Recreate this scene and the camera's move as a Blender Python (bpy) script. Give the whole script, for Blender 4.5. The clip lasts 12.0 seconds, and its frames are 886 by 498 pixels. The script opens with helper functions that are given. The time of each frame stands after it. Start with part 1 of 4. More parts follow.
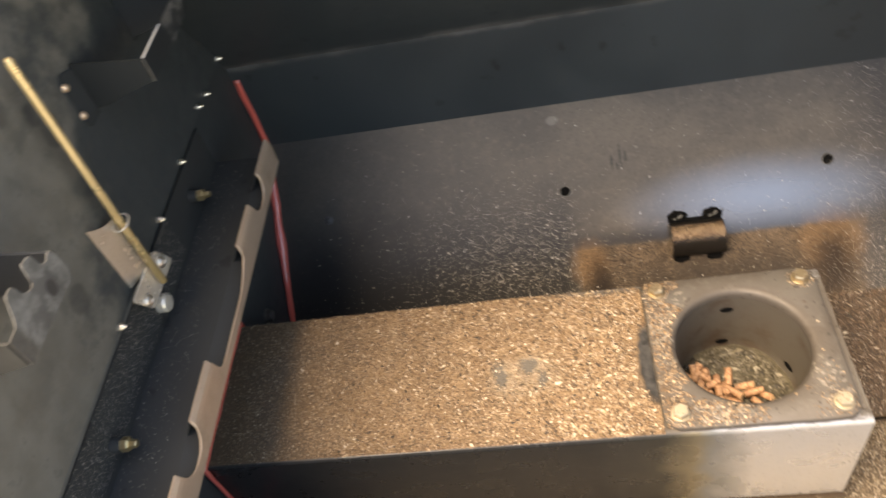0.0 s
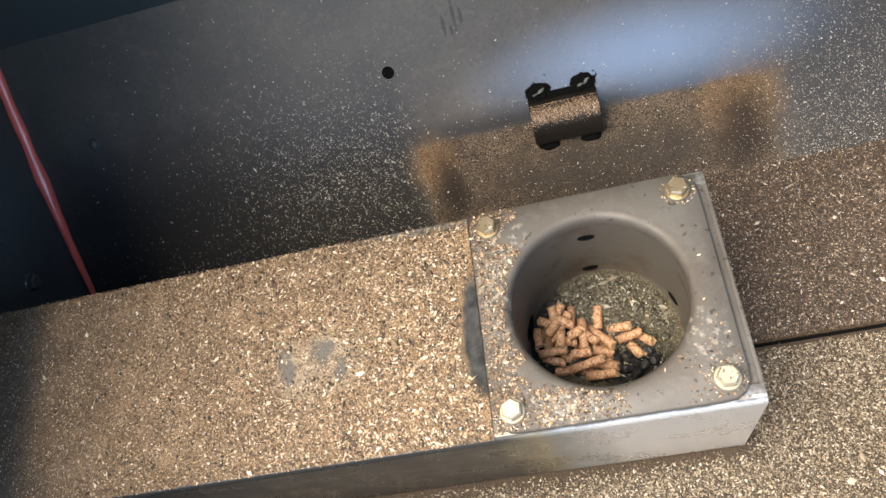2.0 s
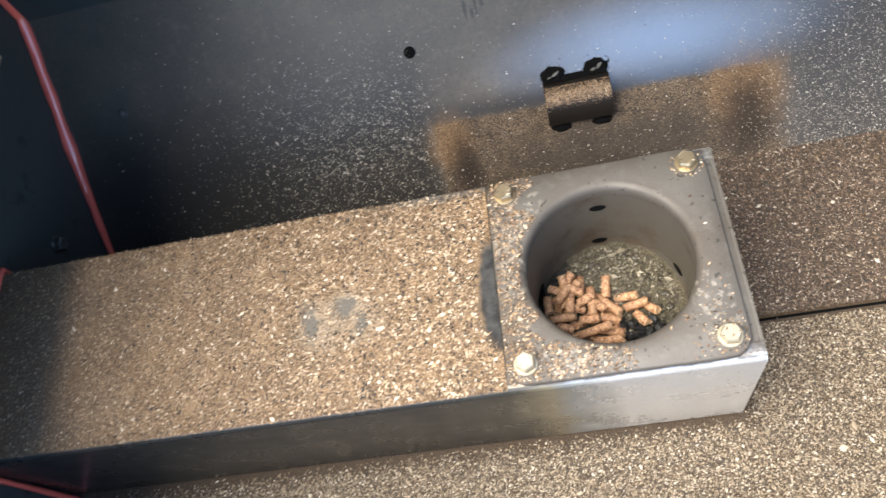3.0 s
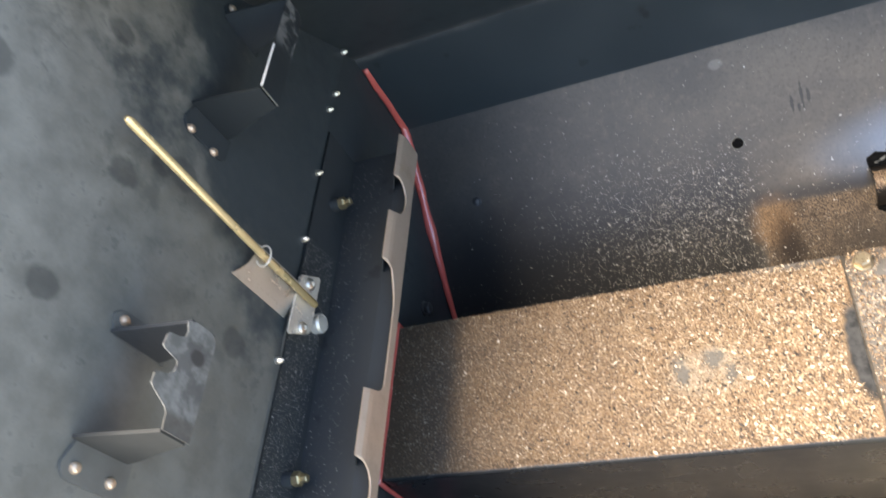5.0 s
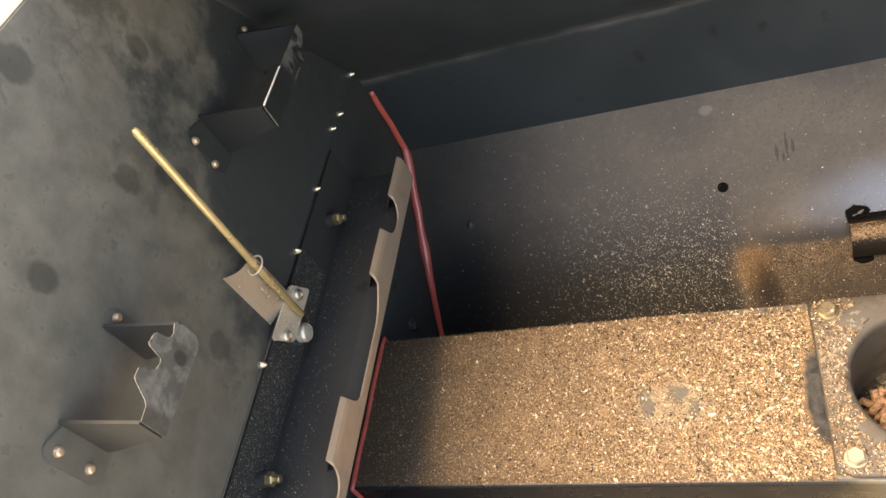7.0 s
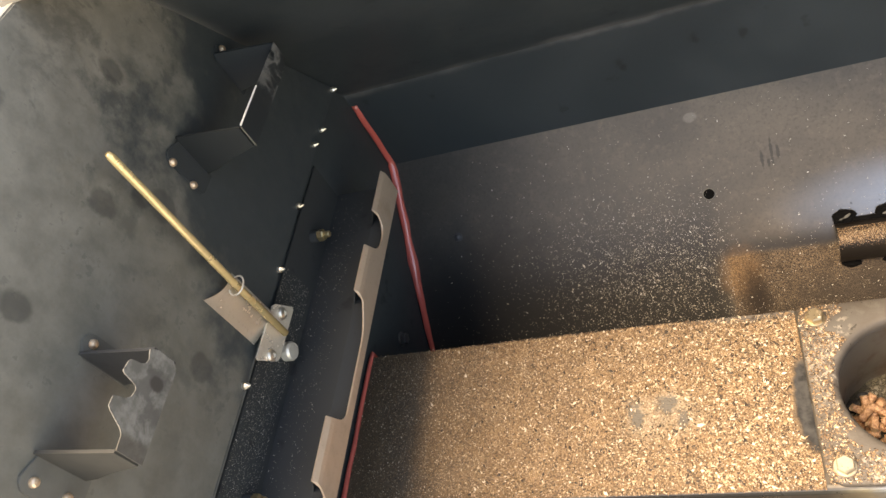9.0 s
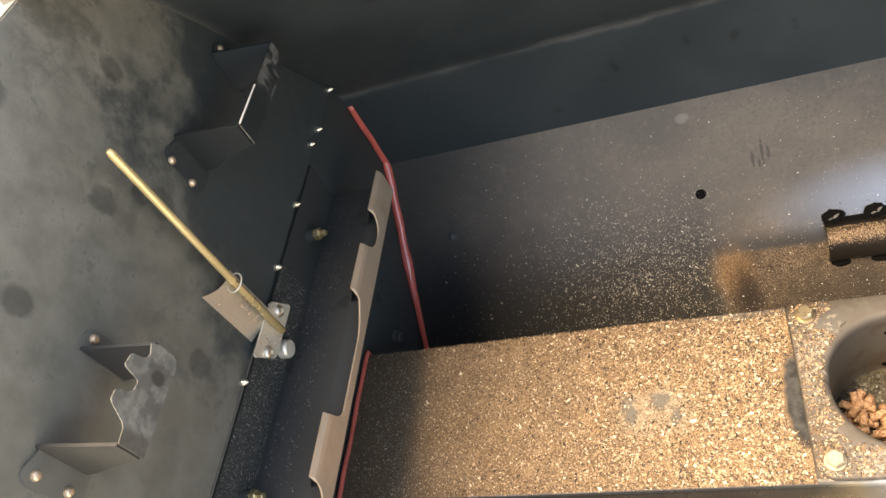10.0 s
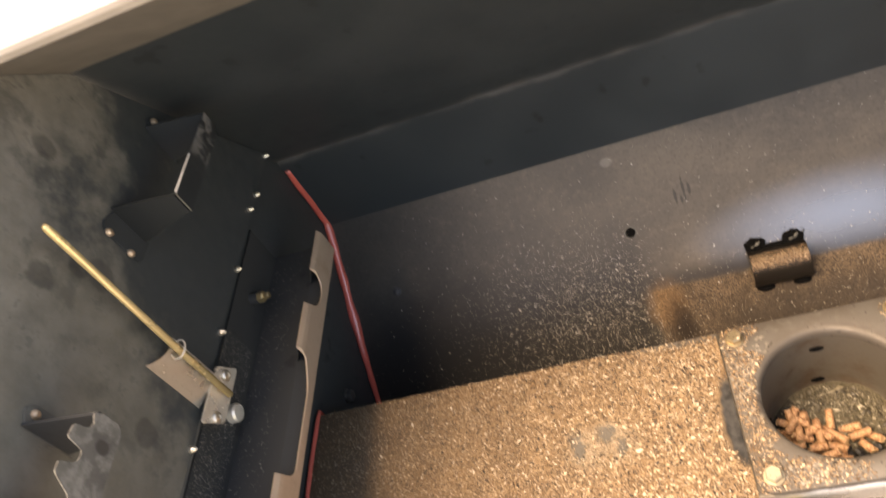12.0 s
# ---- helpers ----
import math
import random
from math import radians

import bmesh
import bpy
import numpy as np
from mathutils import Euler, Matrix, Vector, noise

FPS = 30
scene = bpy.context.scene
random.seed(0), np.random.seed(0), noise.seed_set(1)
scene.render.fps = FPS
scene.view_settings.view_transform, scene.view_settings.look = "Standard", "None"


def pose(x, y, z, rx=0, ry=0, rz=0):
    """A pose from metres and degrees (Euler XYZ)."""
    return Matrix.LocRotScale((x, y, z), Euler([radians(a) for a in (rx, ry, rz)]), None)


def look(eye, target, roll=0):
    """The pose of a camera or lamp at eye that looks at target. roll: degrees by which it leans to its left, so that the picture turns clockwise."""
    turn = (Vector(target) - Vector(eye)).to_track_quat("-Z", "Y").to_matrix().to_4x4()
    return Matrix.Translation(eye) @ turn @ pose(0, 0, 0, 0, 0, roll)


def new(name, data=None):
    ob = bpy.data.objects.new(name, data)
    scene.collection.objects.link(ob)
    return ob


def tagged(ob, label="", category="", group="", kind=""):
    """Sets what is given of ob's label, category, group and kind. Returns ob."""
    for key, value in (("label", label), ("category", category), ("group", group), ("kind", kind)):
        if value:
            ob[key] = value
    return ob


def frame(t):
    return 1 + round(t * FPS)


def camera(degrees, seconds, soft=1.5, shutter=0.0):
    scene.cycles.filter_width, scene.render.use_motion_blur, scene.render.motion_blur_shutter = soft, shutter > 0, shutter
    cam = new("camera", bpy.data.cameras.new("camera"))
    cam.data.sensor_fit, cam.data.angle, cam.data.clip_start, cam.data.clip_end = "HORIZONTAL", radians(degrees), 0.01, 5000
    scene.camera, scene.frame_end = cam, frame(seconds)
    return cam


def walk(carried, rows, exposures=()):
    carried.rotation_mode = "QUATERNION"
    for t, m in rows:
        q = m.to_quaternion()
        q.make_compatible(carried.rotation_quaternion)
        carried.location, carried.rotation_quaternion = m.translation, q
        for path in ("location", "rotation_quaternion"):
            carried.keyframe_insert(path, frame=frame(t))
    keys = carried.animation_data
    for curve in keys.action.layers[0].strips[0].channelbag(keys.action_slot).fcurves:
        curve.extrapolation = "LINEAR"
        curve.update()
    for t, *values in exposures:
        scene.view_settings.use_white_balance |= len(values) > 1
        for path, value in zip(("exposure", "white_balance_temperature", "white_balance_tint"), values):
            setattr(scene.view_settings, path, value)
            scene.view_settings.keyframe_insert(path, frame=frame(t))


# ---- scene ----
cam = camera(60.0, 12.0, shutter=0.45)
PATH = [
    (0, (-0.105, -0.292, 0.541), (-0.431, 1.022, -0.931), -16.9),
    (0.5, (-0.065, -0.28, 0.531), (-0.318, 1.003, -0.982), -21.7),
    (1, (-0.037, -0.225, 0.502), (-0.285, 0.969, -1.084), -22.9),
    (1.5, (-0.021, -0.149, 0.446), (-0.336, 0.772, -1.301), -27.3),
    (2, (-0.002, -0.138, 0.439), (-0.357, 0.757, -1.314), -30.4),
    (2.5, (0.0, -0.146, 0.438), (-0.339, 0.726, -1.33), -30.2),
    (2.7, (-0.003, -0.155, 0.441), (-0.331, 0.737, -1.319), -28.7),
    (4.3, (-0.087, -0.216, 0.502), (-0.737, 0.782, -1.105), -35.3),
    (4.4, (-0.089, -0.219, 0.506), (-0.798, 0.811, -1.054), -37.2),
    (4.5, (-0.092, -0.22, 0.509), (-0.796, 0.83, -1.04), -37.3),
    (5, (-0.106, -0.231, 0.536), (-0.849, 0.92, -0.921), -36.7),
    (5.5, (-0.103, -0.232, 0.546), (-0.89, 0.94, -0.87), -35.2),
    (6, (-0.093, -0.233, 0.546), (-0.884, 0.926, -0.879), -34.1),
    (6.5, (-0.089, -0.237, 0.545), (-0.853, 0.937, -0.883), -32.7),
    (7, (-0.082, -0.239, 0.549), (-0.842, 0.94, -0.876), -32.6),
    (7.2, (-0.088, -0.243, 0.548), (-0.81, 0.954, -0.882), -31.4),
    (8.8, (-0.077, -0.231, 0.546), (-0.83, 0.958, -0.875), -33.3),
    (9, (-0.073, -0.232, 0.546), (-0.829, 0.962, -0.869), -33.6),
    (9.5, (-0.08, -0.233, 0.541), (-0.813, 0.966, -0.881), -32.8),
    (10, (-0.075, -0.238, 0.549), (-0.807, 0.966, -0.871), -32.8),
    (10.5, (-0.071, -0.238, 0.552), (-0.82, 0.973, -0.853), -34.2),
    (11, (-0.067, -0.258, 0.588), (-0.802, 1.107, -0.675), -32.1),
    (11.5, (-0.072, -0.257, 0.575), (-0.684, 1.15, -0.707), -29.8),
    (12, (-0.063, -0.251, 0.552), (-0.651, 1.08, -0.82), -31.7),
]
EXPOSURES = [(0.0, 2.34, 9300, 15), (0.5, 2.3, 8600, 12), (1.0, 2.34, 8200, 10), (1.5, 2.2, 7400, 9), (2.5, 2.25, 6900, 7), (4.4, 2.78, 5900, 8), (5.0, 2.78, 7100, 10), (5.5, 2.6, 9000, 13),
             (6.0, 2.44, 9900, 15), (6.5, 2.46, 9800, 15), (9.0, 2.58, 9500, 14), (10.5, 2.68, 9300, 13), (11.0, 2.42, 8900, 13), (11.5, 2.1, 8900, 13), (12.0, 2.4, 10500, 20)]
walk(cam, [(t, look(eye, target, roll)) for t, eye, target, roll in PATH], EXPOSURES)

# ---- light ----
world = bpy.data.worlds.new("sky")
scene.world = world
world.use_nodes = True
wt = world.node_tree
sky = wt.nodes.new("ShaderNodeTexSky")
sky.sky_type, sky.sun_disc = "NISHITA", False
SUN_EL, SUN_AZ = radians(64), radians(-148)  # azimuth of the sun, from +x towards +y
sky.sun_elevation, sky.sun_rotation = SUN_EL, radians(90) - SUN_AZ
wt.links.new(sky.outputs[0], wt.nodes["Background"].inputs[0])
wt.nodes["Background"].inputs[1].default_value = 0.11
sun = new("sun", bpy.data.lights.new("sun", "SUN"))
sun.data.energy, sun.data.angle, sun.data.color = 1.8, radians(48), (1.0, 0.92, 0.8)
sun.matrix_world = look((4 * math.cos(SUN_EL) * math.cos(SUN_AZ), 4 * math.cos(SUN_EL) * math.sin(SUN_AZ), 4 * math.sin(SUN_EL)), (0, 0, 0))


# ---- materials ----
class Nodes:
    """Short notation for one material's node tree."""

    def __init__(self, name):
        self.mat = bpy.data.materials.new(name)
        self.mat.use_nodes = True
        self.tree = self.mat.node_tree
        self.bsdf = self.tree.nodes["Principled BSDF"]
        self.co = self.tree.nodes.new("ShaderNodeTexCoord").outputs["Object"]

    def put(self, socket, value):
        if isinstance(value, bpy.types.NodeSocket):
            self.tree.links.new(value, socket)
        elif isinstance(value, tuple) and len(value) == 3 and socket.type == "RGBA":
            socket.default_value = (*value, 1)
        else:
            socket.default_value = value

    def noise(self, scale, detail=4.0, rough=0.55, vector=None, distortion=0.0):
        n = self.tree.nodes.new("ShaderNodeTexNoise")
        self.put(n.inputs["Vector"], vector or self.co)
        for key, v in (("Scale", scale), ("Detail", detail), ("Roughness", rough), ("Distortion", distortion)):
            n.inputs[key].default_value = v
        return n.outputs["Fac"]

    def voronoi(self, scale, output="Distance", vector=None):
        n = self.tree.nodes.new("ShaderNodeTexVoronoi")
        self.put(n.inputs["Vector"], vector or self.co)
        n.inputs["Scale"].default_value = scale
        return n.outputs[output]

    def ramp(self, fac, a, b, lo=0.0, hi=1.0):
        n = self.tree.nodes.new("ShaderNodeMapRange")
        n.interpolation_type = "SMOOTHSTEP"
        for key, v in (("Value", fac), ("From Min", a), ("From Max", b), ("To Min", lo), ("To Max", hi)):
            self.put(n.inputs[key], v)
        return n.outputs[0]

    def maths(self, op, a, b=0.0):
        n = self.tree.nodes.new("ShaderNodeMath")
        n.operation = op
        self.put(n.inputs[0], a)
        self.put(n.inputs[1], b)
        return n.outputs[0]

    def mix(self, fac, a, b):
        n = self.tree.nodes.new("ShaderNodeMix")
        n.data_type = "RGBA"
        self.put(n.inputs["Factor"], fac)
        self.put(n.inputs["A"], a)
        self.put(n.inputs["B"], b)
        return n.outputs["Result"]

    def colours(self, fac, stops):
        n = self.tree.nodes.new("ShaderNodeValToRGB")
        self.put(n.inputs[0], fac)
        e = n.color_ramp.elements
        while len(e) < len(stops):
            e.new(0.5)
        for item, (p, c) in zip(e, stops):
            item.position, item.color = p, (*c, 1)
        return n.outputs[0]

    def axis(self, n, vector=None):
        s = self.tree.nodes.new("ShaderNodeSeparateXYZ")
        self.put(s.inputs[0], vector or self.co)
        return s.outputs[n]

    def random(self, island=False):
        if island:
            return self.tree.nodes.new("ShaderNodeNewGeometry").outputs["Random Per Island"]
        return self.tree.nodes.new("ShaderNodeObjectInfo").outputs["Random"]

    def bump(self, height, strength, distance=0.001):
        n = self.tree.nodes.new("ShaderNodeBump")
        n.inputs["Strength"].default_value, n.inputs["Distance"].default_value = strength, distance
        self.put(n.inputs["Height"], height)
        self.put(self.bsdf.inputs["Normal"], n.outputs[0])
        return self

    def finish(self, colour, rough, metal=0.0, spec=None):
        self.put(self.bsdf.inputs["Base Color"], colour)
        self.put(self.bsdf.inputs["Roughness"], rough)
        self.put(self.bsdf.inputs["Metallic"], metal)
        if spec is not None:
            self.put(self.bsdf.inputs["Specular IOR Level"], spec)
        return self.mat

    def blob(self, at, size, wobble=0.35, scale=90.0, inner=0.75, outer=1.15):
        """A soft-edged round stain: 1 inside, 0 outside. size: radii along x, y, z."""
        n = self.tree.nodes.new("ShaderNodeVectorMath")
        n.operation = "SUBTRACT"
        self.put(n.inputs[0], self.co)
        n.inputs[1].default_value = at
        d = self.tree.nodes.new("ShaderNodeVectorMath")
        d.operation = "DIVIDE"
        self.put(d.inputs[0], n.outputs[0])
        d.inputs[1].default_value = size
        k = self.tree.nodes.new("ShaderNodeVectorMath")
        k.operation = "LENGTH"
        self.put(k.inputs[0], d.outputs[0])
        r = self.maths("ADD", k.outputs["Value"], self.maths("MULTIPLY", self.maths("SUBTRACT", self.noise(scale), 0.5), wobble * 2))
        return self.ramp(r, outer, inner)


def enamel(name, dust=0.25, rough=0.42, tone=(0.032, 0.034, 0.036), spec=0.5):
    """Black stove enamel with a film of smoke dust and rubbed places."""
    k = Nodes(name)
    film = k.ramp(k.noise(9, 5, 0.6), 0.35, 0.75)
    fine = k.noise(260, 3)
    spots = k.ramp(k.noise(55, 3), 0.62, 0.72)
    c = k.mix(k.maths("MULTIPLY", film, dust), tone, (0.11, 0.105, 0.098))
    c = k.mix(k.maths("MULTIPLY", spots, 0.5), c, (0.012, 0.012, 0.013))
    k.bump(fine, 0.12, 0.0006)
    return k.finish(c, k.ramp(film, 0, 1, rough, rough + 0.22), 0.0, spec)


def end_panel_paint():
    """Enamel of the end panel: grey smoke film, blotches and round smudges."""
    k = Nodes("smoked_end_panel")
    cloud = k.noise(17, 7, 0.64, distortion=0.2)
    line = k.maths("ADD", k.maths("MULTIPLY", k.axis(1), -5.5), k.maths("MULTIPLY", k.axis(2), 3.2))
    line = k.maths("MAXIMUM", line, k.maths("ADD", k.maths("MULTIPLY", k.axis(1), -1.43), k.maths("MULTIPLY", k.axis(2), 2.85)))
    film = k.ramp(k.maths("ADD", line, k.maths("MULTIPLY", k.maths("SUBTRACT", cloud, 0.5), 1.2)), 0.74, 1.0)
    mott = k.noise(60, 5, 0.65)
    high = k.ramp(k.maths("ADD", k.axis(2), k.maths("MULTIPLY", k.maths("SUBTRACT", cloud, 0.5), 0.12)), 0.3, 0.42)      # paler towards the top: haze put into the colour
    grey = k.mix(k.ramp(mott, 0.25, 0.75), k.mix(high, (0.122, 0.119, 0.101), (0.165, 0.158, 0.136)), k.mix(high, (0.18, 0.173, 0.147), (0.25, 0.238, 0.206)))
    grey = k.mix(k.ramp(k.noise(120, 5, 0.6, distortion=0.2), 0.6, 0.68, 0.0, 0.4), grey, (0.075, 0.075, 0.07))
    smear = k.maths("MULTIPLY", k.ramp(k.noise(42, 6, 0.68, distortion=0.25), 0.5, 0.66), k.ramp(line, 1.5, 0.85, 0.12, 0.7))
    grey = k.mix(smear, grey, (0.062, 0.066, 0.062))
    c = k.mix(film, (0.046, 0.054, 0.056), grey)
    for y, z, r in ((-0.005, 0.355, 0.0075), (-0.076, 0.37, 0.0075), (-0.044, 0.256, 0.008), (0.062, 0.385, 0.007), (-0.003, 0.43, 0.009), (0.02, 0.322, 0.009), (0.014, 0.337, 0.006)):
        c = k.mix(k.maths("MULTIPLY", k.blob((-0.369, y, z), (1, r, r * 1.2), 0.45), 0.5), c, (0.035, 0.036, 0.036))
    k.bump(k.noise(240, 3), 0.1, 0.0005)
    return k.finish(c, k.ramp(mott, 0.3, 0.7, 0.4, 0.6))


def slope_paint():
    """The back slope: enamel, heat-browned ash patch over the burn pot with two dark scorch marks."""
    k = Nodes("scorched_back_slope")
    x, z = k.axis(0), k.axis(2)
    wob = k.maths("MULTIPLY", k.maths("SUBTRACT", k.noise(45, 4), 0.5), 0.016)
    grain = k.noise(1250, 2, 0.75)
    film = k.ramp(k.noise(8, 5, 0.6), 0.35, 0.75)
    # base and film paler away from the end plate: sky sheen put into colour
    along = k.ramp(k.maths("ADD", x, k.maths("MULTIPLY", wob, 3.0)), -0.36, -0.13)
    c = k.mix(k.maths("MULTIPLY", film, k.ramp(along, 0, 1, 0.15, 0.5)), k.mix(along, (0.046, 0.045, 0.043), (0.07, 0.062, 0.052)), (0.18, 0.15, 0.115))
    c = k.mix(k.maths("MULTIPLY", k.ramp(k.noise(150, 5, 0.65), 0.5, 0.72), k.ramp(along, 0, 1, 0.1, 0.3)), c, (0.18, 0.148, 0.112))
    # darker along the foot of the slope beside the feed box
    foot_dark = k.maths("MULTIPLY", k.maths("MULTIPLY", k.ramp(k.maths("ADD", x, wob), -0.085, -0.115), k.ramp(x, -0.44, -0.32)), k.ramp(k.maths("ADD", z, k.maths("MULTIPLY", wob, 1.5)), 0.075, 0.014))
    c = k.mix(k.maths("MULTIPLY", foot_dark, 0.8), c, (0.014, 0.0145, 0.015))
    inx = k.maths("MULTIPLY", k.ramp(k.maths("ADD", x, k.maths("MULTIPLY", wob, 0.6)), -0.103, -0.095), k.ramp(k.maths("ADD", x, wob), 0.145, 0.122))
    patch = k.maths("MULTIPLY", inx, k.ramp(k.maths("ADD", z, k.maths("MULTIPLY", wob, 0.35)), 0.018, 0.0135))
    brown = k.mix(k.ramp(grain, 0.4, 0.62), (0.016, 0.012, 0.01), (0.24, 0.172, 0.112))
    brown = k.mix(k.ramp(k.noise(55, 4, 0.6), 0.4, 0.7, 0.0, 0.6), brown, (0.04, 0.029, 0.021))
    # dark line just above the patch's upper edge
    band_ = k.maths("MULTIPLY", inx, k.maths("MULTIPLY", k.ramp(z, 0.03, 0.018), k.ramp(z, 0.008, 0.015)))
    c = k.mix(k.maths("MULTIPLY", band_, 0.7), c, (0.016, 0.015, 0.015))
    c = k.mix(patch, c, brown)
    rim = k.maths("MULTIPLY", k.blob((0.113, 0.15, 0.004), (0.028, 0.5, 0.022), 0.3, 90, 0.4, 1.3), 0.5)
    c = k.mix(rim, c, k.mix(k.ramp(grain, 0.35, 0.65), (0.14, 0.072, 0.03), (0.36, 0.215, 0.1)))
    rim = k.maths("MULTIPLY", k.blob((-0.09, 0.15, 0.006), (0.018, 0.5, 0.016), 0.3, 90, 0.4, 1.3), 0.45)
    c = k.mix(rim, c, k.mix(k.ramp(grain, 0.35, 0.65), (0.14, 0.072, 0.03), (0.36, 0.215, 0.1)))
    # patch darker low down, behind the pot and below the small shield
    c = k.mix(k.maths("MULTIPLY", k.blob((0.02, 0.13, -0.014), (0.11, 0.5, 0.022), 0.5, 70, 0.2, 1.3), 0.72), c, (0.032, 0.027, 0.023))
    for at, size in (((0.113, 0.13, -0.009), (0.019, 0.5, 0.023)), ((-0.081, 0.13, -0.010), (0.012, 0.5, 0.018))):
        c = k.mix(k.maths("MULTIPLY", k.blob(at, size, 0.35, 120, 0.2, 1.5), 0.9), c, (0.022, 0.015, 0.011))
    c = k.mix(k.maths("MULTIPLY", k.blob((-0.109, 0.235, 0.1), (0.005, 0.5, 0.0028), 0.5), 0.3), c, (0.3, 0.28, 0.25))
    for px, pz, h in ((-0.054, 0.073, 0.006), (-0.0495, 0.0715, 0.0035), (-0.0615, 0.069, 0.0042), (-0.057, 0.0665, 0.0022)):
        c = k.mix(k.maths("MULTIPLY", k.blob((px, 0.207, pz), (0.0012, 0.5, h * 1.25), 0.9, 500), 0.62), c, (0.014, 0.014, 0.014))
    # right end darkened in the colour to hold down its sky reflection
    c = k.mix(k.ramp(k.maths("ADD", x, wob), 0.118, 0.165, 0.0, 0.6), c, (0.03, 0.028, 0.027))
    c = k.mix(k.ramp(k.noise(420, 3, 0.6), 0.45, 0.75, 0.0, 0.32), c, (0.022, 0.021, 0.02))
    # glossy coat and darker base placed here to stand in for a sky highlight
    sky_sheen = k.maths("MULTIPLY", k.blob((0.06, 0.18, 0.037), (0.115, 0.5, 0.026), 0.12, 25, 0.0, 1.2), k.maths("SUBTRACT", 1.0, patch))
    c = k.mix(k.maths("MULTIPLY", sky_sheen, 0.75), c, (0.032, 0.035, 0.04))
    k.put(k.bsdf.inputs["Coat Weight"], sky_sheen)
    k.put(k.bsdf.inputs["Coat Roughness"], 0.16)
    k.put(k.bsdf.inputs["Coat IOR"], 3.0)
    k.bump(k.maths("ADD", k.noise(480, 3), k.maths("MULTIPLY", grain, patch)), 0.16, 0.0006)
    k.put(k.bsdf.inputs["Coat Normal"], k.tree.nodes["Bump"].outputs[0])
    return k.finish(c, k.ramp(patch, 0, 1, 0.34, 0.85), 0.0, 0.3)


def ash_bed(name, dark=0.0):
    """Settled fine ash between the flakes."""
    k = Nodes(name)
    g = k.noise(1100, 2, 0.7)
    big = k.noise(26, 4)
    c = k.mix(g, (0.13, 0.085, 0.05), (0.37, 0.25, 0.145))
    bare = 0.0
    c = k.mix(k.ramp(big, 0.4, 0.7, 0.0, 0.55), c, (0.13, 0.105, 0.08))
    if dark:
        c = k.mix(dark, c, (0.045, 0.034, 0.026))
    else:
        # bed colour darker and browner towards the end wall
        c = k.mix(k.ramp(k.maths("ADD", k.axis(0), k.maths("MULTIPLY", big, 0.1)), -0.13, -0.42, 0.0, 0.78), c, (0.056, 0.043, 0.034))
        pale = k.blob((-0.147, -0.008, 0.08), (0.032, 0.021, 1), 0.7, 90, 0.4, 1.2)
        c = k.mix(k.maths("MULTIPLY", pale, 0.6), c, k.mix(g, (0.3, 0.24, 0.17), (0.56, 0.47, 0.36)))
        for at, size in (((-0.142, -0.001, 0.08), (0.008, 0.008, 1)), ((-0.163, -0.007, 0.08), (0.006, 0.012, 1)), ((-0.133, -0.012, 0.08), (0.0045, 0.007, 1))):
            spot = k.maths("MULTIPLY", k.blob(at, size, 1.1, 190, 0.5, 1.25), 0.8)
            bare = k.maths("MAXIMUM", bare, spot)
            c = k.mix(spot, c, (0.075, 0.076, 0.072))
        spot = k.blob((-0.0605, -0.006, 0.08), (0.0085, 0.034, 1), 0.35, 90)
        bare = k.maths("MAXIMUM", bare, spot)
        c = k.mix(spot, c, k.mix(k.ramp(k.noise(160, 4), 0.35, 0.65), (0.022, 0.022, 0.022), (0.055, 0.054, 0.052)))
        spot = k.maths("MULTIPLY", k.blob((-0.085, 0.0595, 0.08), (0.05, 0.0065, 1), 0.5, 110, 0.6, 1.2), 0.85)
        bare = k.maths("MAXIMUM", bare, spot)
        c = k.mix(spot, c, (0.1, 0.098, 0.092))
    k.bump(k.maths("MULTIPLY", k.maths("ADD", g, k.voronoi(700)), k.maths("SUBTRACT", 1.0, bare)), 0.7, 0.0012)
    return k.finish(c, 0.92, 0.0, 0.2)


def flakes(name, stops, rough=0.46):
    k = Nodes(name)
    r = k.random(island=True)
    c = k.colours(r, stops)
    c = k.mix(k.ramp(k.noise(2500, 2), 0.3, 0.7, 0.0, 0.35), c, (0.1, 0.08, 0.06))
    return k.finish(c, rough, 0.0, 0.4)


def metal(name, tone, rough, stain=(0.2, 0.16, 0.12), amount=0.4, metallic=0.9, brushed=0.0, fine=0.1):
    """Worn bare or plated metal with stains."""
    k = Nodes(name)
    m = k.ramp(k.noise(38, 5, 0.6), 0.45, 0.8)
    f = k.noise(420, 3)
    c = k.mix(k.maths("MULTIPLY", m, amount), tone, stain)
    c = k.mix(k.ramp(f, 0.55, 0.75, 0.0, 0.3), c, tuple(v * 0.6 for v in tone))
    k.bump(f, fine, 0.0004)
    return k.finish(c, k.ramp(m, 0, 1, rough, min(1, rough + 0.25)), metallic)


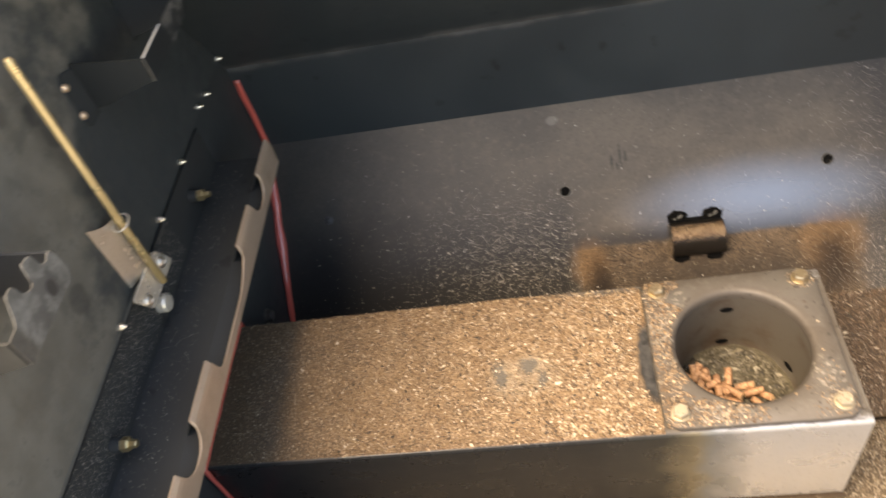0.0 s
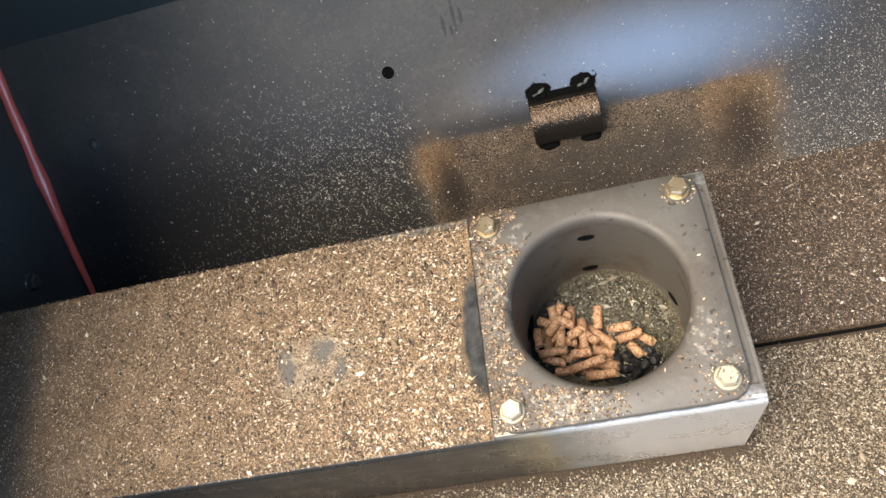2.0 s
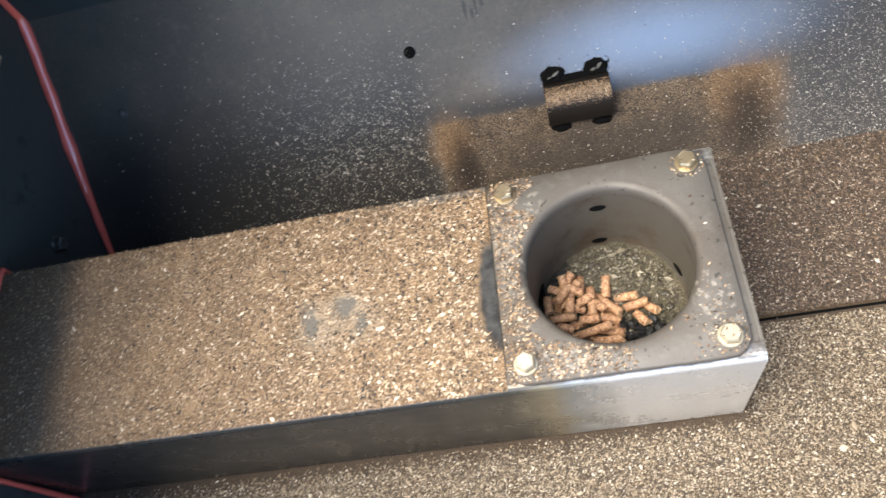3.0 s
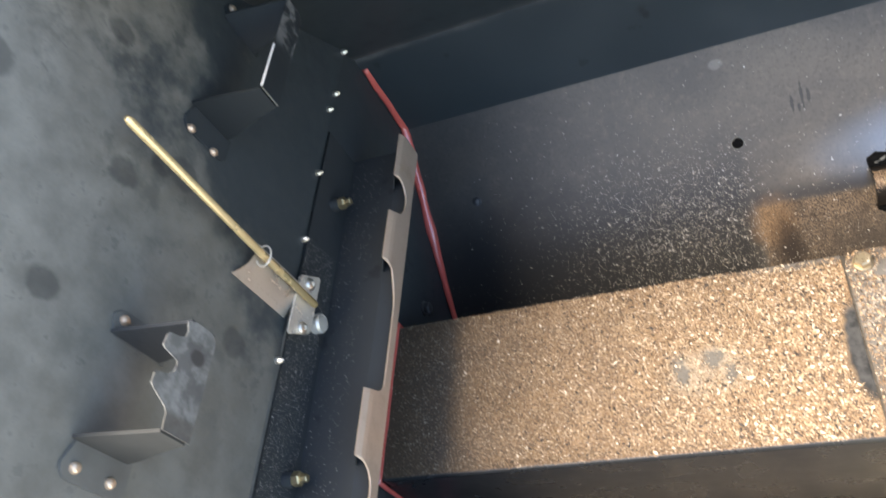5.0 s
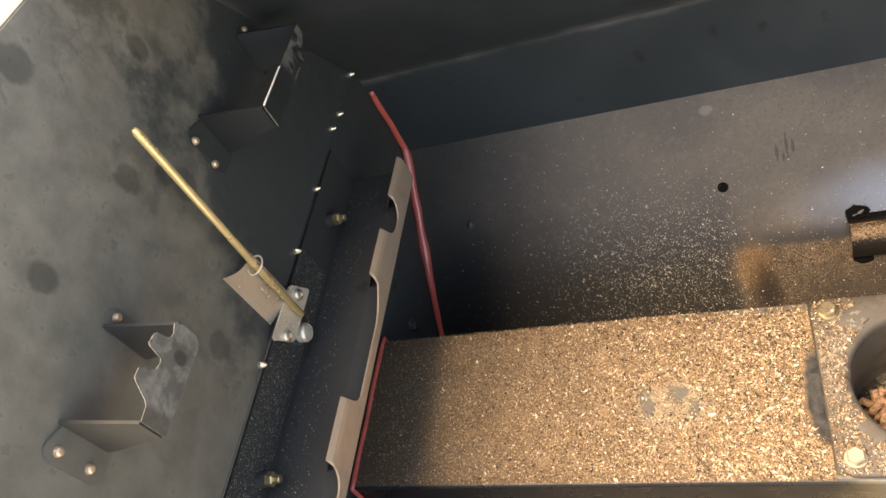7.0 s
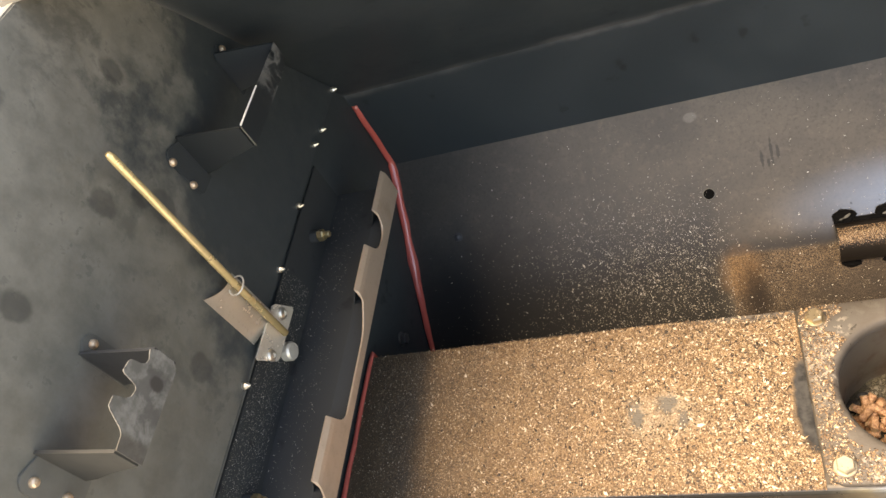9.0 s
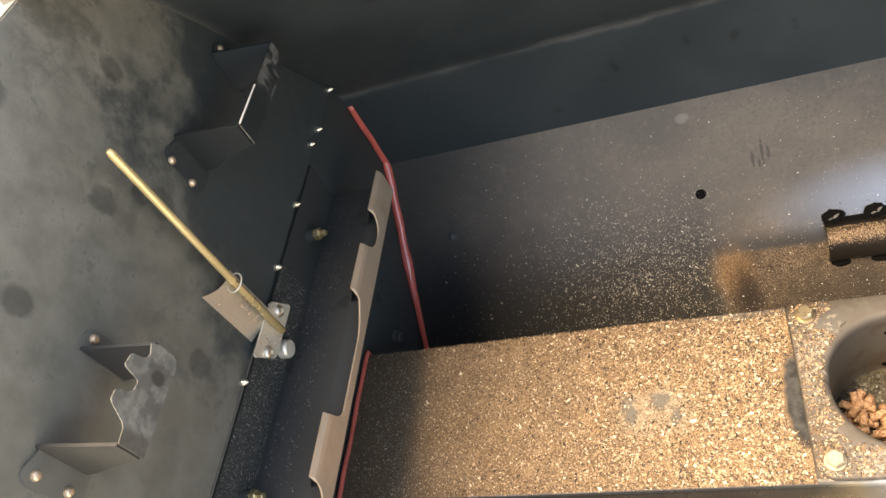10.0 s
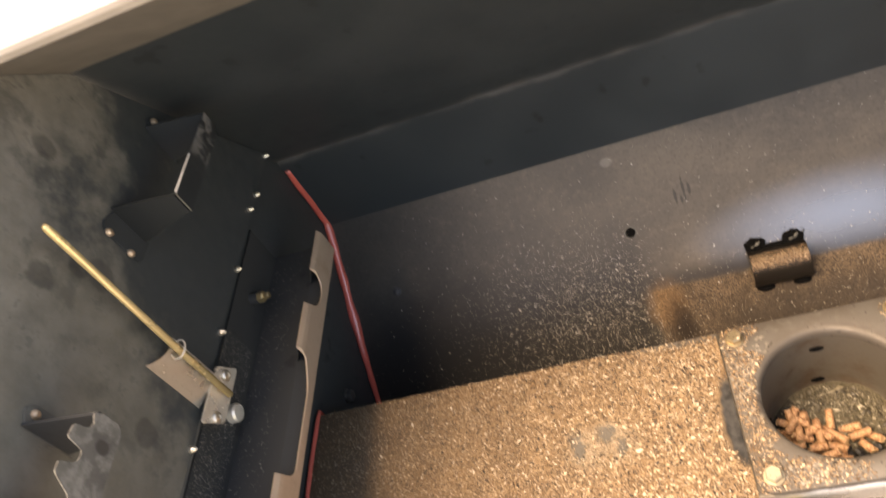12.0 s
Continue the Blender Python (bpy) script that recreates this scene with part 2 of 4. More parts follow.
def pellet_wood():
    k = Nodes("pressed_wood")
    rnd = k.random()
    wavy = k.maths("ADD", k.maths("MULTIPLY", k.axis(2), 3400.0), k.maths("MULTIPLY", k.noise(260, 3), 26.0))
    rings = k.maths("ADD", k.maths("MULTIPLY", k.maths("SINE", wavy), 0.11), k.noise(330, 3, 0.6))
    c = k.mix(k.ramp(rings, 0.25, 0.75), (0.23, 0.088, 0.038), (0.66, 0.385, 0.21))
    c = k.mix(k.ramp(k.noise(1400, 2), 0.5, 0.75, 0, 0.75), c, (0.85, 0.64, 0.44))
    c = k.mix(k.ramp(rnd, 0, 1, 0, 0.5), c, (0.44, 0.25, 0.14))
    c = k.mix(k.ramp(k.noise(150, 2), 0.52, 0.7, 0, 0.65), c, (0.19, 0.08, 0.038))
    facing = k.maths("ABSOLUTE", k.axis(2, k.tree.nodes.new("ShaderNodeTexCoord").outputs["Normal"]))
    c = k.mix(k.ramp(facing, 0.75, 0.92, 0.0, 0.75), c, (0.7, 0.5, 0.3))      # pale broken ends
    k.bump(k.maths("ADD", rings, k.noise(900, 3)), 0.8, 0.0009)
    return k.finish(c, 0.5, 0.0, 0.5)


def plain(name, tone, rough, metallic=0.0, var=0.25, scale=120.0, spec=None):
    k = Nodes(name)
    c = k.mix(k.noise(scale, 4), tuple(v * (1 - var) for v in tone), tuple(min(1, v * (1 + var)) for v in tone))
    k.bump(k.noise(scale * 4, 2), 0.15, 0.0004)
    return k.finish(c, rough, metallic, spec)


def back_paint():
    """Black enamel of the back wall, with a worn dusty line along its fold."""
    k = Nodes("back_wall_enamel")
    film = k.ramp(k.noise(9, 5, 0.6), 0.35, 0.75)
    c = k.mix(k.maths("MULTIPLY", film, 0.22), (0.029, 0.037, 0.041), (0.068, 0.079, 0.082))
    near = k.maths("ABSOLUTE", k.maths("ADD", k.maths("SUBTRACT", k.axis(2), 0.199), k.maths("MULTIPLY", k.maths("SUBTRACT", k.noise(30, 4), 0.5), 0.012)))
    c = k.mix(k.maths("MULTIPLY", k.ramp(near, 0.007, 0.001), k.ramp(k.noise(24, 4), 0.3, 0.7, 0.1, 0.65)), c, (0.14, 0.135, 0.128))
    c = k.mix(k.maths("MULTIPLY", k.ramp(k.noise(38, 3), 0.66, 0.72), 0.4), c, (0.006, 0.006, 0.007))
    for px, pz, h in ((-0.15, 0.163, 0.006), (-0.148, 0.157, 0.004), (-0.094, 0.168, 0.006), (-0.061, 0.163, 0.005)):
        c = k.mix(k.maths("MULTIPLY", k.blob((px, 0.246, pz), (h * 0.7, 0.5, h), 0.9, 140, 0.3, 1.2), 0.6), c, (0.01, 0.01, 0.011))
    k.bump(k.noise(260, 3), 0.1, 0.0005)
    return k.finish(c, k.ramp(film, 0, 1, 0.4, 0.6))


M_BLACK = enamel("black_enamel")
M_BACK = back_paint()
M_BLACK_DUSTY = enamel("dusty_black_enamel", 0.55, 0.5)
M_RIM = plain("tan_worn_rim", (0.165, 0.15, 0.128), 0.65, 0.0, 0.35, 45)
M_END = end_panel_paint()
M_LOWER = enamel("lower_end_enamel", 0.12, 0.45, (0.046, 0.054, 0.056), 0.3)
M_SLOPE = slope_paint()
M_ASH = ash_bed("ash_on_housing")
M_ASH_FLOOR = ash_bed("ash_on_floor", 0.78)
M_ASH_FRONT = ash_bed("grey_ash_on_floor", 0.9)
M_FLAKE = flakes("ash_flakes", ((0.0, (0.009, 0.007, 0.005)), (0.25, (0.057, 0.03, 0.015)), (0.52, (0.195, 0.11, 0.053)), (0.82, (0.399, 0.248, 0.128)), (1.0, (0.817, 0.652, 0.464))))
M_FLAKE_DARK = flakes("dark_ash_flakes", ((0.0, (0.008, 0.007, 0.006)), (0.45, (0.032, 0.02, 0.014)), (0.74, (0.105, 0.063, 0.04)), (0.92, (0.24, 0.16, 0.105)), (1.0, (0.66, 0.58, 0.48))))
M_FLAKE_GREY = flakes("grey_ash_flakes", ((0.0, (0.008, 0.007, 0.006)), (0.28, (0.055, 0.039, 0.025)), (0.6, (0.2, 0.147, 0.092)), (0.87, (0.36, 0.285, 0.195)), (1.0, (0.66, 0.6, 0.5))))
M_FLAKE_COARSE = flakes("coarse_ash_flakes", ((0.0, (0.011, 0.008, 0.006)), (0.3, (0.036, 0.023, 0.014)), (0.45, (0.207, 0.124, 0.063)), (0.75, (0.475, 0.334, 0.197)), (1.0, (0.836, 0.713, 0.558))))
M_SPECK = flakes("pale_ash_specks", ((0.0, (0.2, 0.165, 0.125)), (0.5, (0.45, 0.395, 0.31)), (1.0, (0.82, 0.78, 0.7))))


def tinted_steel():
    """Sheet steel of the feed box: sooted black along most of its length, heat-tinted and bare towards the pot."""
    k = Nodes("heat_tinted_steel")
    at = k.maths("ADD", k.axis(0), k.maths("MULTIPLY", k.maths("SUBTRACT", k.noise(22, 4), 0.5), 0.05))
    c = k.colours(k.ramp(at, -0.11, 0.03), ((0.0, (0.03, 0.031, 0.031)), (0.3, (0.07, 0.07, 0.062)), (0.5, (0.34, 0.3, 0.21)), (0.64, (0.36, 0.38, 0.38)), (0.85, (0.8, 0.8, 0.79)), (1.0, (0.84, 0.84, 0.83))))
    f = k.noise(420, 3)
    c = k.mix(k.ramp(f, 0.55, 0.75, 0.0, 0.25), c, (0.1, 0.09, 0.08))
    ledge = k.ramp(k.axis(2), 0.0807, 0.0817)
    c = k.mix(k.maths("MULTIPLY", ledge, k.ramp(k.noise(150, 4), 0.3, 0.6, 0.5, 0.95)), c, (0.14, 0.12, 0.098))
    k.bump(f, 0.08, 0.0004)
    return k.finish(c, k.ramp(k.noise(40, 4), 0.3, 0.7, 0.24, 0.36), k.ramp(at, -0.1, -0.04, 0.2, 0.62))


M_TINTED = tinted_steel()
def flange_steel():
    """Pot flange: dull grey steel, heat-browned round the hole, with ash smears and black crumbs."""
    k = Nodes("burnt_flange_steel")
    m1, m2, f = k.noise(30, 5, 0.62), k.noise(120, 5, 0.65), k.noise(520, 3)
    c = k.mix(k.ramp(m1, 0.3, 0.7), (0.128, 0.117, 0.104), (0.084, 0.069, 0.055))
    c = k.mix(k.ramp(m2, 0.45, 0.75, 0.0, 0.6), c, (0.17, 0.158, 0.14))
    hot = k.blob((0, 0, 0), (0.05, 0.05, 10), 0.12, 60, 0.86, 1.05)
    c = k.mix(k.maths("MULTIPLY", hot, 0.55), c, (0.075, 0.06, 0.047))
    for at, size in (((0.046, -0.03, 0), (0.011, 0.02, 10)), ((-0.03, -0.05, 0), (0.03, 0.009, 10)), ((-0.049, 0.02, 0), (0.01, 0.04, 10)), ((-0.04, 0.043, 0), (0.012, 0.012, 10))):
        c = k.mix(k.maths("MULTIPLY", k.blob(at, size, 0.5, 110, 0.5, 1.2), k.ramp(k.noise(210, 5, 0.65), 0.5, 0.62, 0.0, 0.6)), c, (0.42, 0.375, 0.31))
    c = k.mix(k.ramp(k.noise(260, 2), 0.66, 0.7, 0.0, 0.8), c, (0.035, 0.03, 0.026))
    k.bump(k.maths("ADD", f, k.maths("MULTIPLY", m2, 2.0)), 0.25, 0.0005)
    return k.finish(c, k.ramp(m1, 0.3, 0.7, 0.5, 0.75), 0.18)


M_FLANGE = flange_steel()
M_HINGE = plain("brown_grey_hinge_paint", (0.13, 0.112, 0.095), 0.6, 0.0, 0.3, 60)
M_DECK = enamel("sooted_shelf", 0.1, 0.62, (0.036, 0.039, 0.04), 0.25)
M_POT = metal("heat_grey_steel", (0.19, 0.18, 0.168), 0.55, (0.13, 0.098, 0.066), 0.75, 0.45)
M_POT_IN = metal("sooted_pot_steel", (0.125, 0.11, 0.09), 0.52, (0.085, 0.05, 0.028), 0.85, 0.35, 0.0, 0.25)
M_BOLT = metal("yellow_zinc", (0.62, 0.49, 0.28), 0.36, (0.22, 0.13, 0.06), 0.85, 0.9, 0.0, 0.25)
M_BOLT_PALE = metal("ash_dulled_zinc", (0.47, 0.41, 0.3), 0.45, (0.3, 0.24, 0.17), 0.7, 0.55, 0.0, 0.3)
M_BOLT_BURNT = metal("burnt_zinc", (0.46, 0.37, 0.24), 0.36, (0.17, 0.11, 0.06), 0.8, 0.8, 0.0, 0.3)
M_BOLT_DARK = metal("blackened_bolt", (0.2, 0.2, 0.2), 0.28, (0.04, 0.04, 0.04), 0.8, 0.8, 0.0, 0.2)
M_RIVET = metal("copper_rivet", (0.8, 0.6, 0.42), 0.3, (0.4, 0.25, 0.15), 0.5, 0.7)
M_ZINC = metal("bright_zinc", (0.78, 0.72, 0.62), 0.28, (0.3, 0.24, 0.17), 0.3)
M_PROBE = metal("tempered_probe_steel", (0.86, 0.65, 0.33), 0.26, (0.5, 0.34, 0.15), 0.6, 0.5)
M_STAINLESS = metal("stainless_bracket", (0.93, 0.84, 0.71), 0.24, (0.45, 0.35, 0.25), 0.6, 0.5, 0.0, 0.03)
M_LIP = metal("bare_shelf_lip", (0.6, 0.47, 0.36), 0.4, (0.36, 0.25, 0.17), 0.35, 0.5)
M_RED = plain("red_silicone", (0.8, 0.15, 0.115), 0.16, 0.0, 0.15, 60, 0.8)
M_TAB = plain("greyed_hanger_tab", (0.122, 0.12, 0.106), 0.55, 0.0, 0.35, 70)
M_WEB_GREY = plain("grey_web_lit_side", (0.05, 0.049, 0.044), 0.6, 0.0, 0.35, 55, 0.3)
M_RED.node_tree.nodes["Principled BSDF"].inputs["Coat Weight"].default_value = 1.0
M_RED.node_tree.nodes["Principled BSDF"].inputs["Coat Roughness"].default_value = 0.06
M_WOOD = pellet_wood()
M_CHAR = plain("charcoal", (0.012, 0.012, 0.013), 0.6, 0.0, 0.5, 300)
M_HOLE = plain("dark_void", (0.004, 0.004, 0.004), 0.9, spec=0.08)
M_PATIO = plain("pale_concrete", (0.5, 0.48, 0.45), 0.9, 0.0, 0.12, 3.0)


# ---- building helpers ----
def part(name, bm, material, parent=None, label="", smooth=False):
    """Links a bmesh as one mesh object, under a thing or a part."""
    mesh = bpy.data.meshes.new(name)
    bmesh.ops.recalc_face_normals(bm, faces=bm.faces)
    bm.to_mesh(mesh)
    bm.free()
    mesh.materials.append(material)
    if smooth:
        for p in mesh.polygons:
            p.use_smooth = True
    ob = new(name, mesh)
    if parent:
        ob.parent = parent
    if label:
        ob["label"] = label
    return ob


def thing(name, at=(0, 0, 0)):
    ob = new(name)
    ob.empty_display_size = 0.02
    ob.location = at
    return ob


def extrude(points, axis, a, b, bevel=0.0):
    """A closed outline swept along one axis from a to b. points: the two other coordinates, in order."""
    bm = bmesh.new()

    def place(p, v):
        q = list(p)
        q.insert(axis, v)
        return q

    lo = [bm.verts.new(place(p, a)) for p in points]
    hi = [bm.verts.new(place(p, b)) for p in points]
    n = len(points)
    for i in range(n):
        bm.faces.new((lo[i], lo[(i + 1) % n], hi[(i + 1) % n], hi[i]))
    bm.faces.new(lo[::-1])
    bm.faces.new(hi)
    if bevel:
        bmesh.ops.bevel(bm, geom=bm.edges[:], offset=bevel, segments=2, affect="EDGES", clamp_overlap=True)
    return bm


def band(points, t):
    """The outline of a bent sheet of thickness t, to the left of an open line of points."""
    out = []
    pts = [Vector(p) for p in points]
    for i, p in enumerate(pts):
        a = (p - pts[i - 1]).normalized() if i else (pts[1] - p).normalized()
        b = (pts[i + 1] - p).normalized() if i < len(pts) - 1 else a
        n = Vector((-(a + b).y, (a + b).x)).normalized()
        k = t / max(0.4, n.dot(Vector((-a.y, a.x))))
        out.append(tuple(p + n * k))
    return [tuple(p) for p in pts] + out[::-1]


def block(lo, hi, bevel=0.0):
    return extrude([(lo[1], lo[2]), (hi[1], lo[2]), (hi[1], hi[2]), (lo[1], hi[2])], 0, lo[0], hi[0], bevel)


def turned(profile, n=24, matrix=None):
    """A solid of revolution about z. profile: (radius, z) from bottom to top."""
    bm = bmesh.new()
    rings = []
    for r, z in profile:
        if r < 1e-6:
            rings.append([bm.verts.new((0, 0, z))])
        else:
            rings.append([bm.verts.new((r * math.cos(math.tau * i / n), r * math.sin(math.tau * i / n), z)) for i in range(n)])
    for a, b in zip(rings, rings[1:]):
        for i in range(n):
            j = (i + 1) % n
            f = [a[i % len(a)], a[j % len(a)], b[j % len(b)], b[i % len(b)]]
            f = list(dict.fromkeys(f))
            if len(f) > 2:
                bm.faces.new(f)
    if matrix:
        bmesh.ops.transform(bm, matrix=matrix, verts=bm.verts)
    return bm


def tube(points, radii, n=10):
    """A round bead through points, with a radius at each."""
    bm = bmesh.new()
    pts = [Vector(p) for p in points]
    rings = []
    for i, p in enumerate(pts):
        d = (pts[min(i + 1, len(pts) - 1)] - pts[max(i - 1, 0)]).normalized()
        u = d.orthogonal().normalized()
        if i:
            u = (last - d * last.dot(d)).normalized()
        last = u
        v = d.cross(u)
        rings.append([bm.verts.new(p + radii[i] * (u * math.cos(math.tau * k / n) + v * math.sin(math.tau * k / n))) for k in range(n)])
    for a, b in zip(rings, rings[1:]):
        for k in range(n):
            bm.faces.new((a[k], a[(k + 1) % n], b[(k + 1) % n], b[k]))
    bm.faces.new(rings[0][::-1])
    bm.faces.new(rings[-1])
    return bm


def hex_head(r, h):
    """A hexagon bolt head with a chamfered top, standing on its washer."""
    top = bmesh.new()
    rings = []
    for rr, z in ((r, h * 0.25), (r, h * 0.85), (r * 0.84, h)):
        rings.append([top.verts.new((rr * math.cos(math.tau * i / 6 + 0.3), rr * math.sin(math.tau * i / 6 + 0.3), z)) for i in range(6)])
    for a, b in zip(rings, rings[1:]):
        for i in range(6):
            top.faces.new((a[i], a[(i + 1) % 6], b[(i + 1) % 6], b[i]))
    top.faces.new(rings[-1])
    top.faces.new(rings[0][::-1])
    return top


def washer(r, h):
    return turned([(0, 0), (r * 1.16, 0), (r * 1.16, h * 0.2), (r * 1.1, h * 0.25), (0, h * 0.26)], 20)


def scatter(name, spots, material, size, seed, flat=0.45):
    """Loose flakes, each a small uneven faceted chip; spots: rows of x, y, z and a normal."""
    rng = np.random.default_rng(seed)
    n = len(spots)
    base = np.array([(1, 0, -0.5), (-1, 0, -0.5), (0, 1, -0.5), (0, -1, -0.5), (0.15, 0, 0.9)], float)
    s = size * rng.lognormal(0, 0.33, (n, 1, 1)) * np.stack([rng.uniform(0.8, 2.0, (n, 1)), rng.uniform(0.4, 0.95, (n, 1)), rng.uniform(0.5, 1.1, (n, 1))], 2)
    v = base[None] * rng.uniform(0.7, 1.25, (n, 5, 1))
    v = v * s
    v[:, :, 2] *= flat
    a = rng.uniform(0, math.tau, n)
    tilt = rng.normal(0, 0.38, n)
    ca, sa, ct, st = np.cos(a), np.sin(a), np.cos(tilt), np.sin(tilt)
    x = v[:, :, 0]
    y = v[:, :, 1] * ct[:, None] - v[:, :, 2] * st[:, None]
    z = v[:, :, 1] * st[:, None] + v[:, :, 2] * ct[:, None]
    x, y = x * ca[:, None] - y * sa[:, None], x * sa[:, None] + y * ca[:, None]
    nor = spots[:, 3:6] / np.linalg.norm(spots[:, 3:6], axis=1, keepdims=True)
    t1 = np.where(np.abs(nor[:, :1]) > 0.9, (0.0, 1.0, 0.0), (1.0, 0.0, 0.0))
    t2 = np.cross(nor, t1)
    co = spots[:, None, :3] + x[..., None] * t1[:, None] + y[..., None] * t2[:, None] + z[..., None] * nor[:, None]
    tri = np.array([(0, 2, 4), (2, 1, 4), (1, 3, 4), (3, 0, 4)])
    faces = (tri[None] + 5 * np.arange(n)[:, None, None]).reshape(-1)
    mesh = bpy.data.meshes.new(name)
    mesh.vertices.add(n * 5)
    mesh.vertices.foreach_set("co", co.reshape(-1))
    mesh.loops.add(len(faces))
    mesh.loops.foreach_set("vertex_index", faces)
    mesh.polygons.add(len(faces) // 3)
    mesh.polygons.foreach_set("loop_start", np.arange(0, len(faces), 3))
    mesh.update(calc_edges=True)
    mesh.materials.append(material)
    return new(name, mesh)


# ---- the barrel ----
X0, X1 = -0.374, 0.50      # inner faces of the two ends
FLOOR = -0.029
HALF, FOLD0, FOLD1 = 0.246, 0.110, 0.197   # side walls and their two folds
TOE = 0.116                # where the floor turns up into the slopes
SHEET = 0.003

ground = part("ground", block((-60, -60, -0.72), (60, 60, -0.70)), M_PATIO)
tagged(ground, "pale sunlit concrete under the grill", "ground", kind="structure")

floor_back = part("floor_back", extrude([(-0.0015, FLOOR - 0.001), (TOE, FLOOR), (TOE, FLOOR - SHEET), (-0.0015, FLOOR - SHEET - 0.001)], 0, X0, X1), M_ASH_FLOOR)
tagged(floor_back, "black sheet floor covered in brown ash", "floor", kind="structure")
floor_front = part("floor_front", extrude([(-TOE, FLOOR), (-0.0075, FLOOR + 0.005), (-0.0055, FLOOR + 0.005), (-0.0055, FLOOR - SHEET), (-TOE, FLOOR - SHEET)], 0, X0, X1), M_ASH_FRONT)
part("lap_edge", block((X0 + 0.001, -0.0056, FLOOR - 0.004), (X1 - 0.001, -0.0038, FLOOR + 0.0056), 0.0004), M_HOLE, floor_front, "black folded edge")
tagged(floor_front, "sheet floor with lapped seam under pale ash", "floor", kind="structure")

# plate added below the open seam so bright ground doesn't show through
seam_backing = part("seam_backing", block((X0, -0.02, FLOOR - 0.009), (X1, 0.02, FLOOR - 0.0065)), M_DECK)
tagged(seam_backing, "added black backing under the lapped floor seam", "floor", kind="structure")

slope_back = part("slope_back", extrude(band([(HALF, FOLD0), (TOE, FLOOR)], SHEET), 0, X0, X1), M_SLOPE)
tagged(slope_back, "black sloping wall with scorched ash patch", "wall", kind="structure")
wall_back = part("wall_back", extrude(band([(0.118, 0.396), (HALF, FOLD1), (HALF, FOLD0)], SHEET), 0, X0, X1, 0.0), M_BACK)
tagged(wall_back, "black enamelled back wall with a fold", "wall", kind="structure")
rim_back = part("rim_back", extrude(band([(0.046, 0.440), (0.056, 0.439), (0.119, 0.392)], SHEET), 0, X0 - 0.004, X1), M_RIM)
tagged(rim_back, "grey dusty rim along the barrel opening", "trim", kind="structure")
slope_front = part("slope_front", extrude(band([(-TOE, FLOOR), (-HALF, FOLD0)], SHEET), 0, X0, X1), M_BLACK_DUSTY)
tagged(slope_front, "black sloping front wall dusted with ash", "wall", kind="structure")
wall_front = part("wall_front", extrude(band([(-HALF, FOLD0), (-HALF, 0.145), (-HALF - 0.02, 0.149)], SHEET), 0, X0, X1), M_BLACK_DUSTY)
tagged(wall_front, "black front wall with folded top rim", "wall", kind="structure")

LOWER = [(-TOE, FLOOR), (TOE, FLOOR), (HALF, FOLD0), (HALF, 0.197), (HALF - 0.016, 0.222), (-HALF, 0.226), (-HALF, FOLD0)]
UPPER = [(-HALF - 0.003, 0.216), (HALF - 0.012, 0.216), (0.118, 0.393), (0.056, 0.440), (-0.072, 0.446), (-0.143, 0.375), (-HALF - 0.003, 0.285)]
wall_west_lower = part("wall_west_lower", extrude(LOWER, 0, X0 - SHEET, X0), M_LOWER)
tagged(wall_west_lower, "black lower end plate of the barrel", "wall", kind="structure")
wall_west = part("wall_west", extrude(UPPER, 0, X0 - 0.001, -0.369, 0.0008), M_END)
tagged(wall_west, "smoke-greyed black end panel with dark smudges", "wall", kind="structure")
east = extrude([(-TOE, FLOOR), (TOE, FLOOR), (HALF, FOLD0), (HALF, FOLD1), (0.118, 0.393), (0.056, 0.440), (-0.072, 0.446), (-0.143, 0.375), (-HALF, 0.285), (-HALF, FOLD0)], 0, X1, X1 + SHEET)
wall_east = part("wall_east", east, M_BLACK_DUSTY)
tagged(wall_east, "black far end wall of the barrel", "wall", kind="structure")

# red sealing bead in the seam between end plate and shell


def bead(points, thick):
    """A hand-drawn bead along points in the end plate's plane; thick: the radius at each point."""
    pts, rad = [], []
    for (y0, z0), (y1, z1), r0, r1 in zip(points, points[1:], thick, thick[1:]):
        n = max(2, int(math.dist((y0, z0), (y1, z1)) / 0.0035))
        for i in range(n):
            f = i / n
            y, z = y0 + (y1 - y0) * f, z0 + (z1 - z0) * f
            pts.append((X0 + 0.0035 + 0.0006 * noise.noise((y * 45, z * 45, 2)), y, z))
            rad.append((r0 + (r1 - r0) * f) * (1 + 0.16 * noise.noise((y * 70, z * 70, 7))))
    pts.append((X0 + 0.0035, *points[-1]))
    rad.append(thick[-1] * 0.6)
    return tube(pts, rad, 12)


for outline in ([(HALF + 0.001, 0.185), (HALF + 0.0005, 0.114), (HALF - 0.004, 0.107), (0.195, 0.0575), (0.1815, 0.0440), (0.171, 0.0325), (TOE + 0.002, FLOOR + 0.004), (0.066, FLOOR + 0.002)],
                [(0.062, 0.0), (0.0625, 0.083), (0.05, 0.0835), (-0.045, 0.0835), (-0.062, 0.0835), (-0.0625, 0.072), (-0.063, FLOOR + 0.003), (-TOE, FLOOR + 0.003), (-HALF + 0.003, 0.108)]):
    thick = [0.0029, 0.0032, 0.0042, 0.0037, 0.0049, 0.0041, 0.0021, 0.002] if outline[0][0] > 0.1 else [0.0019] * 9
    ob = part("sealant_bead", bead(outline, thick), M_RED, smooth=True)
    tagged(ob, "glossy red silicone bead sealing the end seam", "sealant")

# ---- auger housing: a long steel box ----
BOXX, BOXY, TOP = 0.0635, 0.0605, 0.0822
housing = thing("auger_housing", (0, 0, FLOOR))
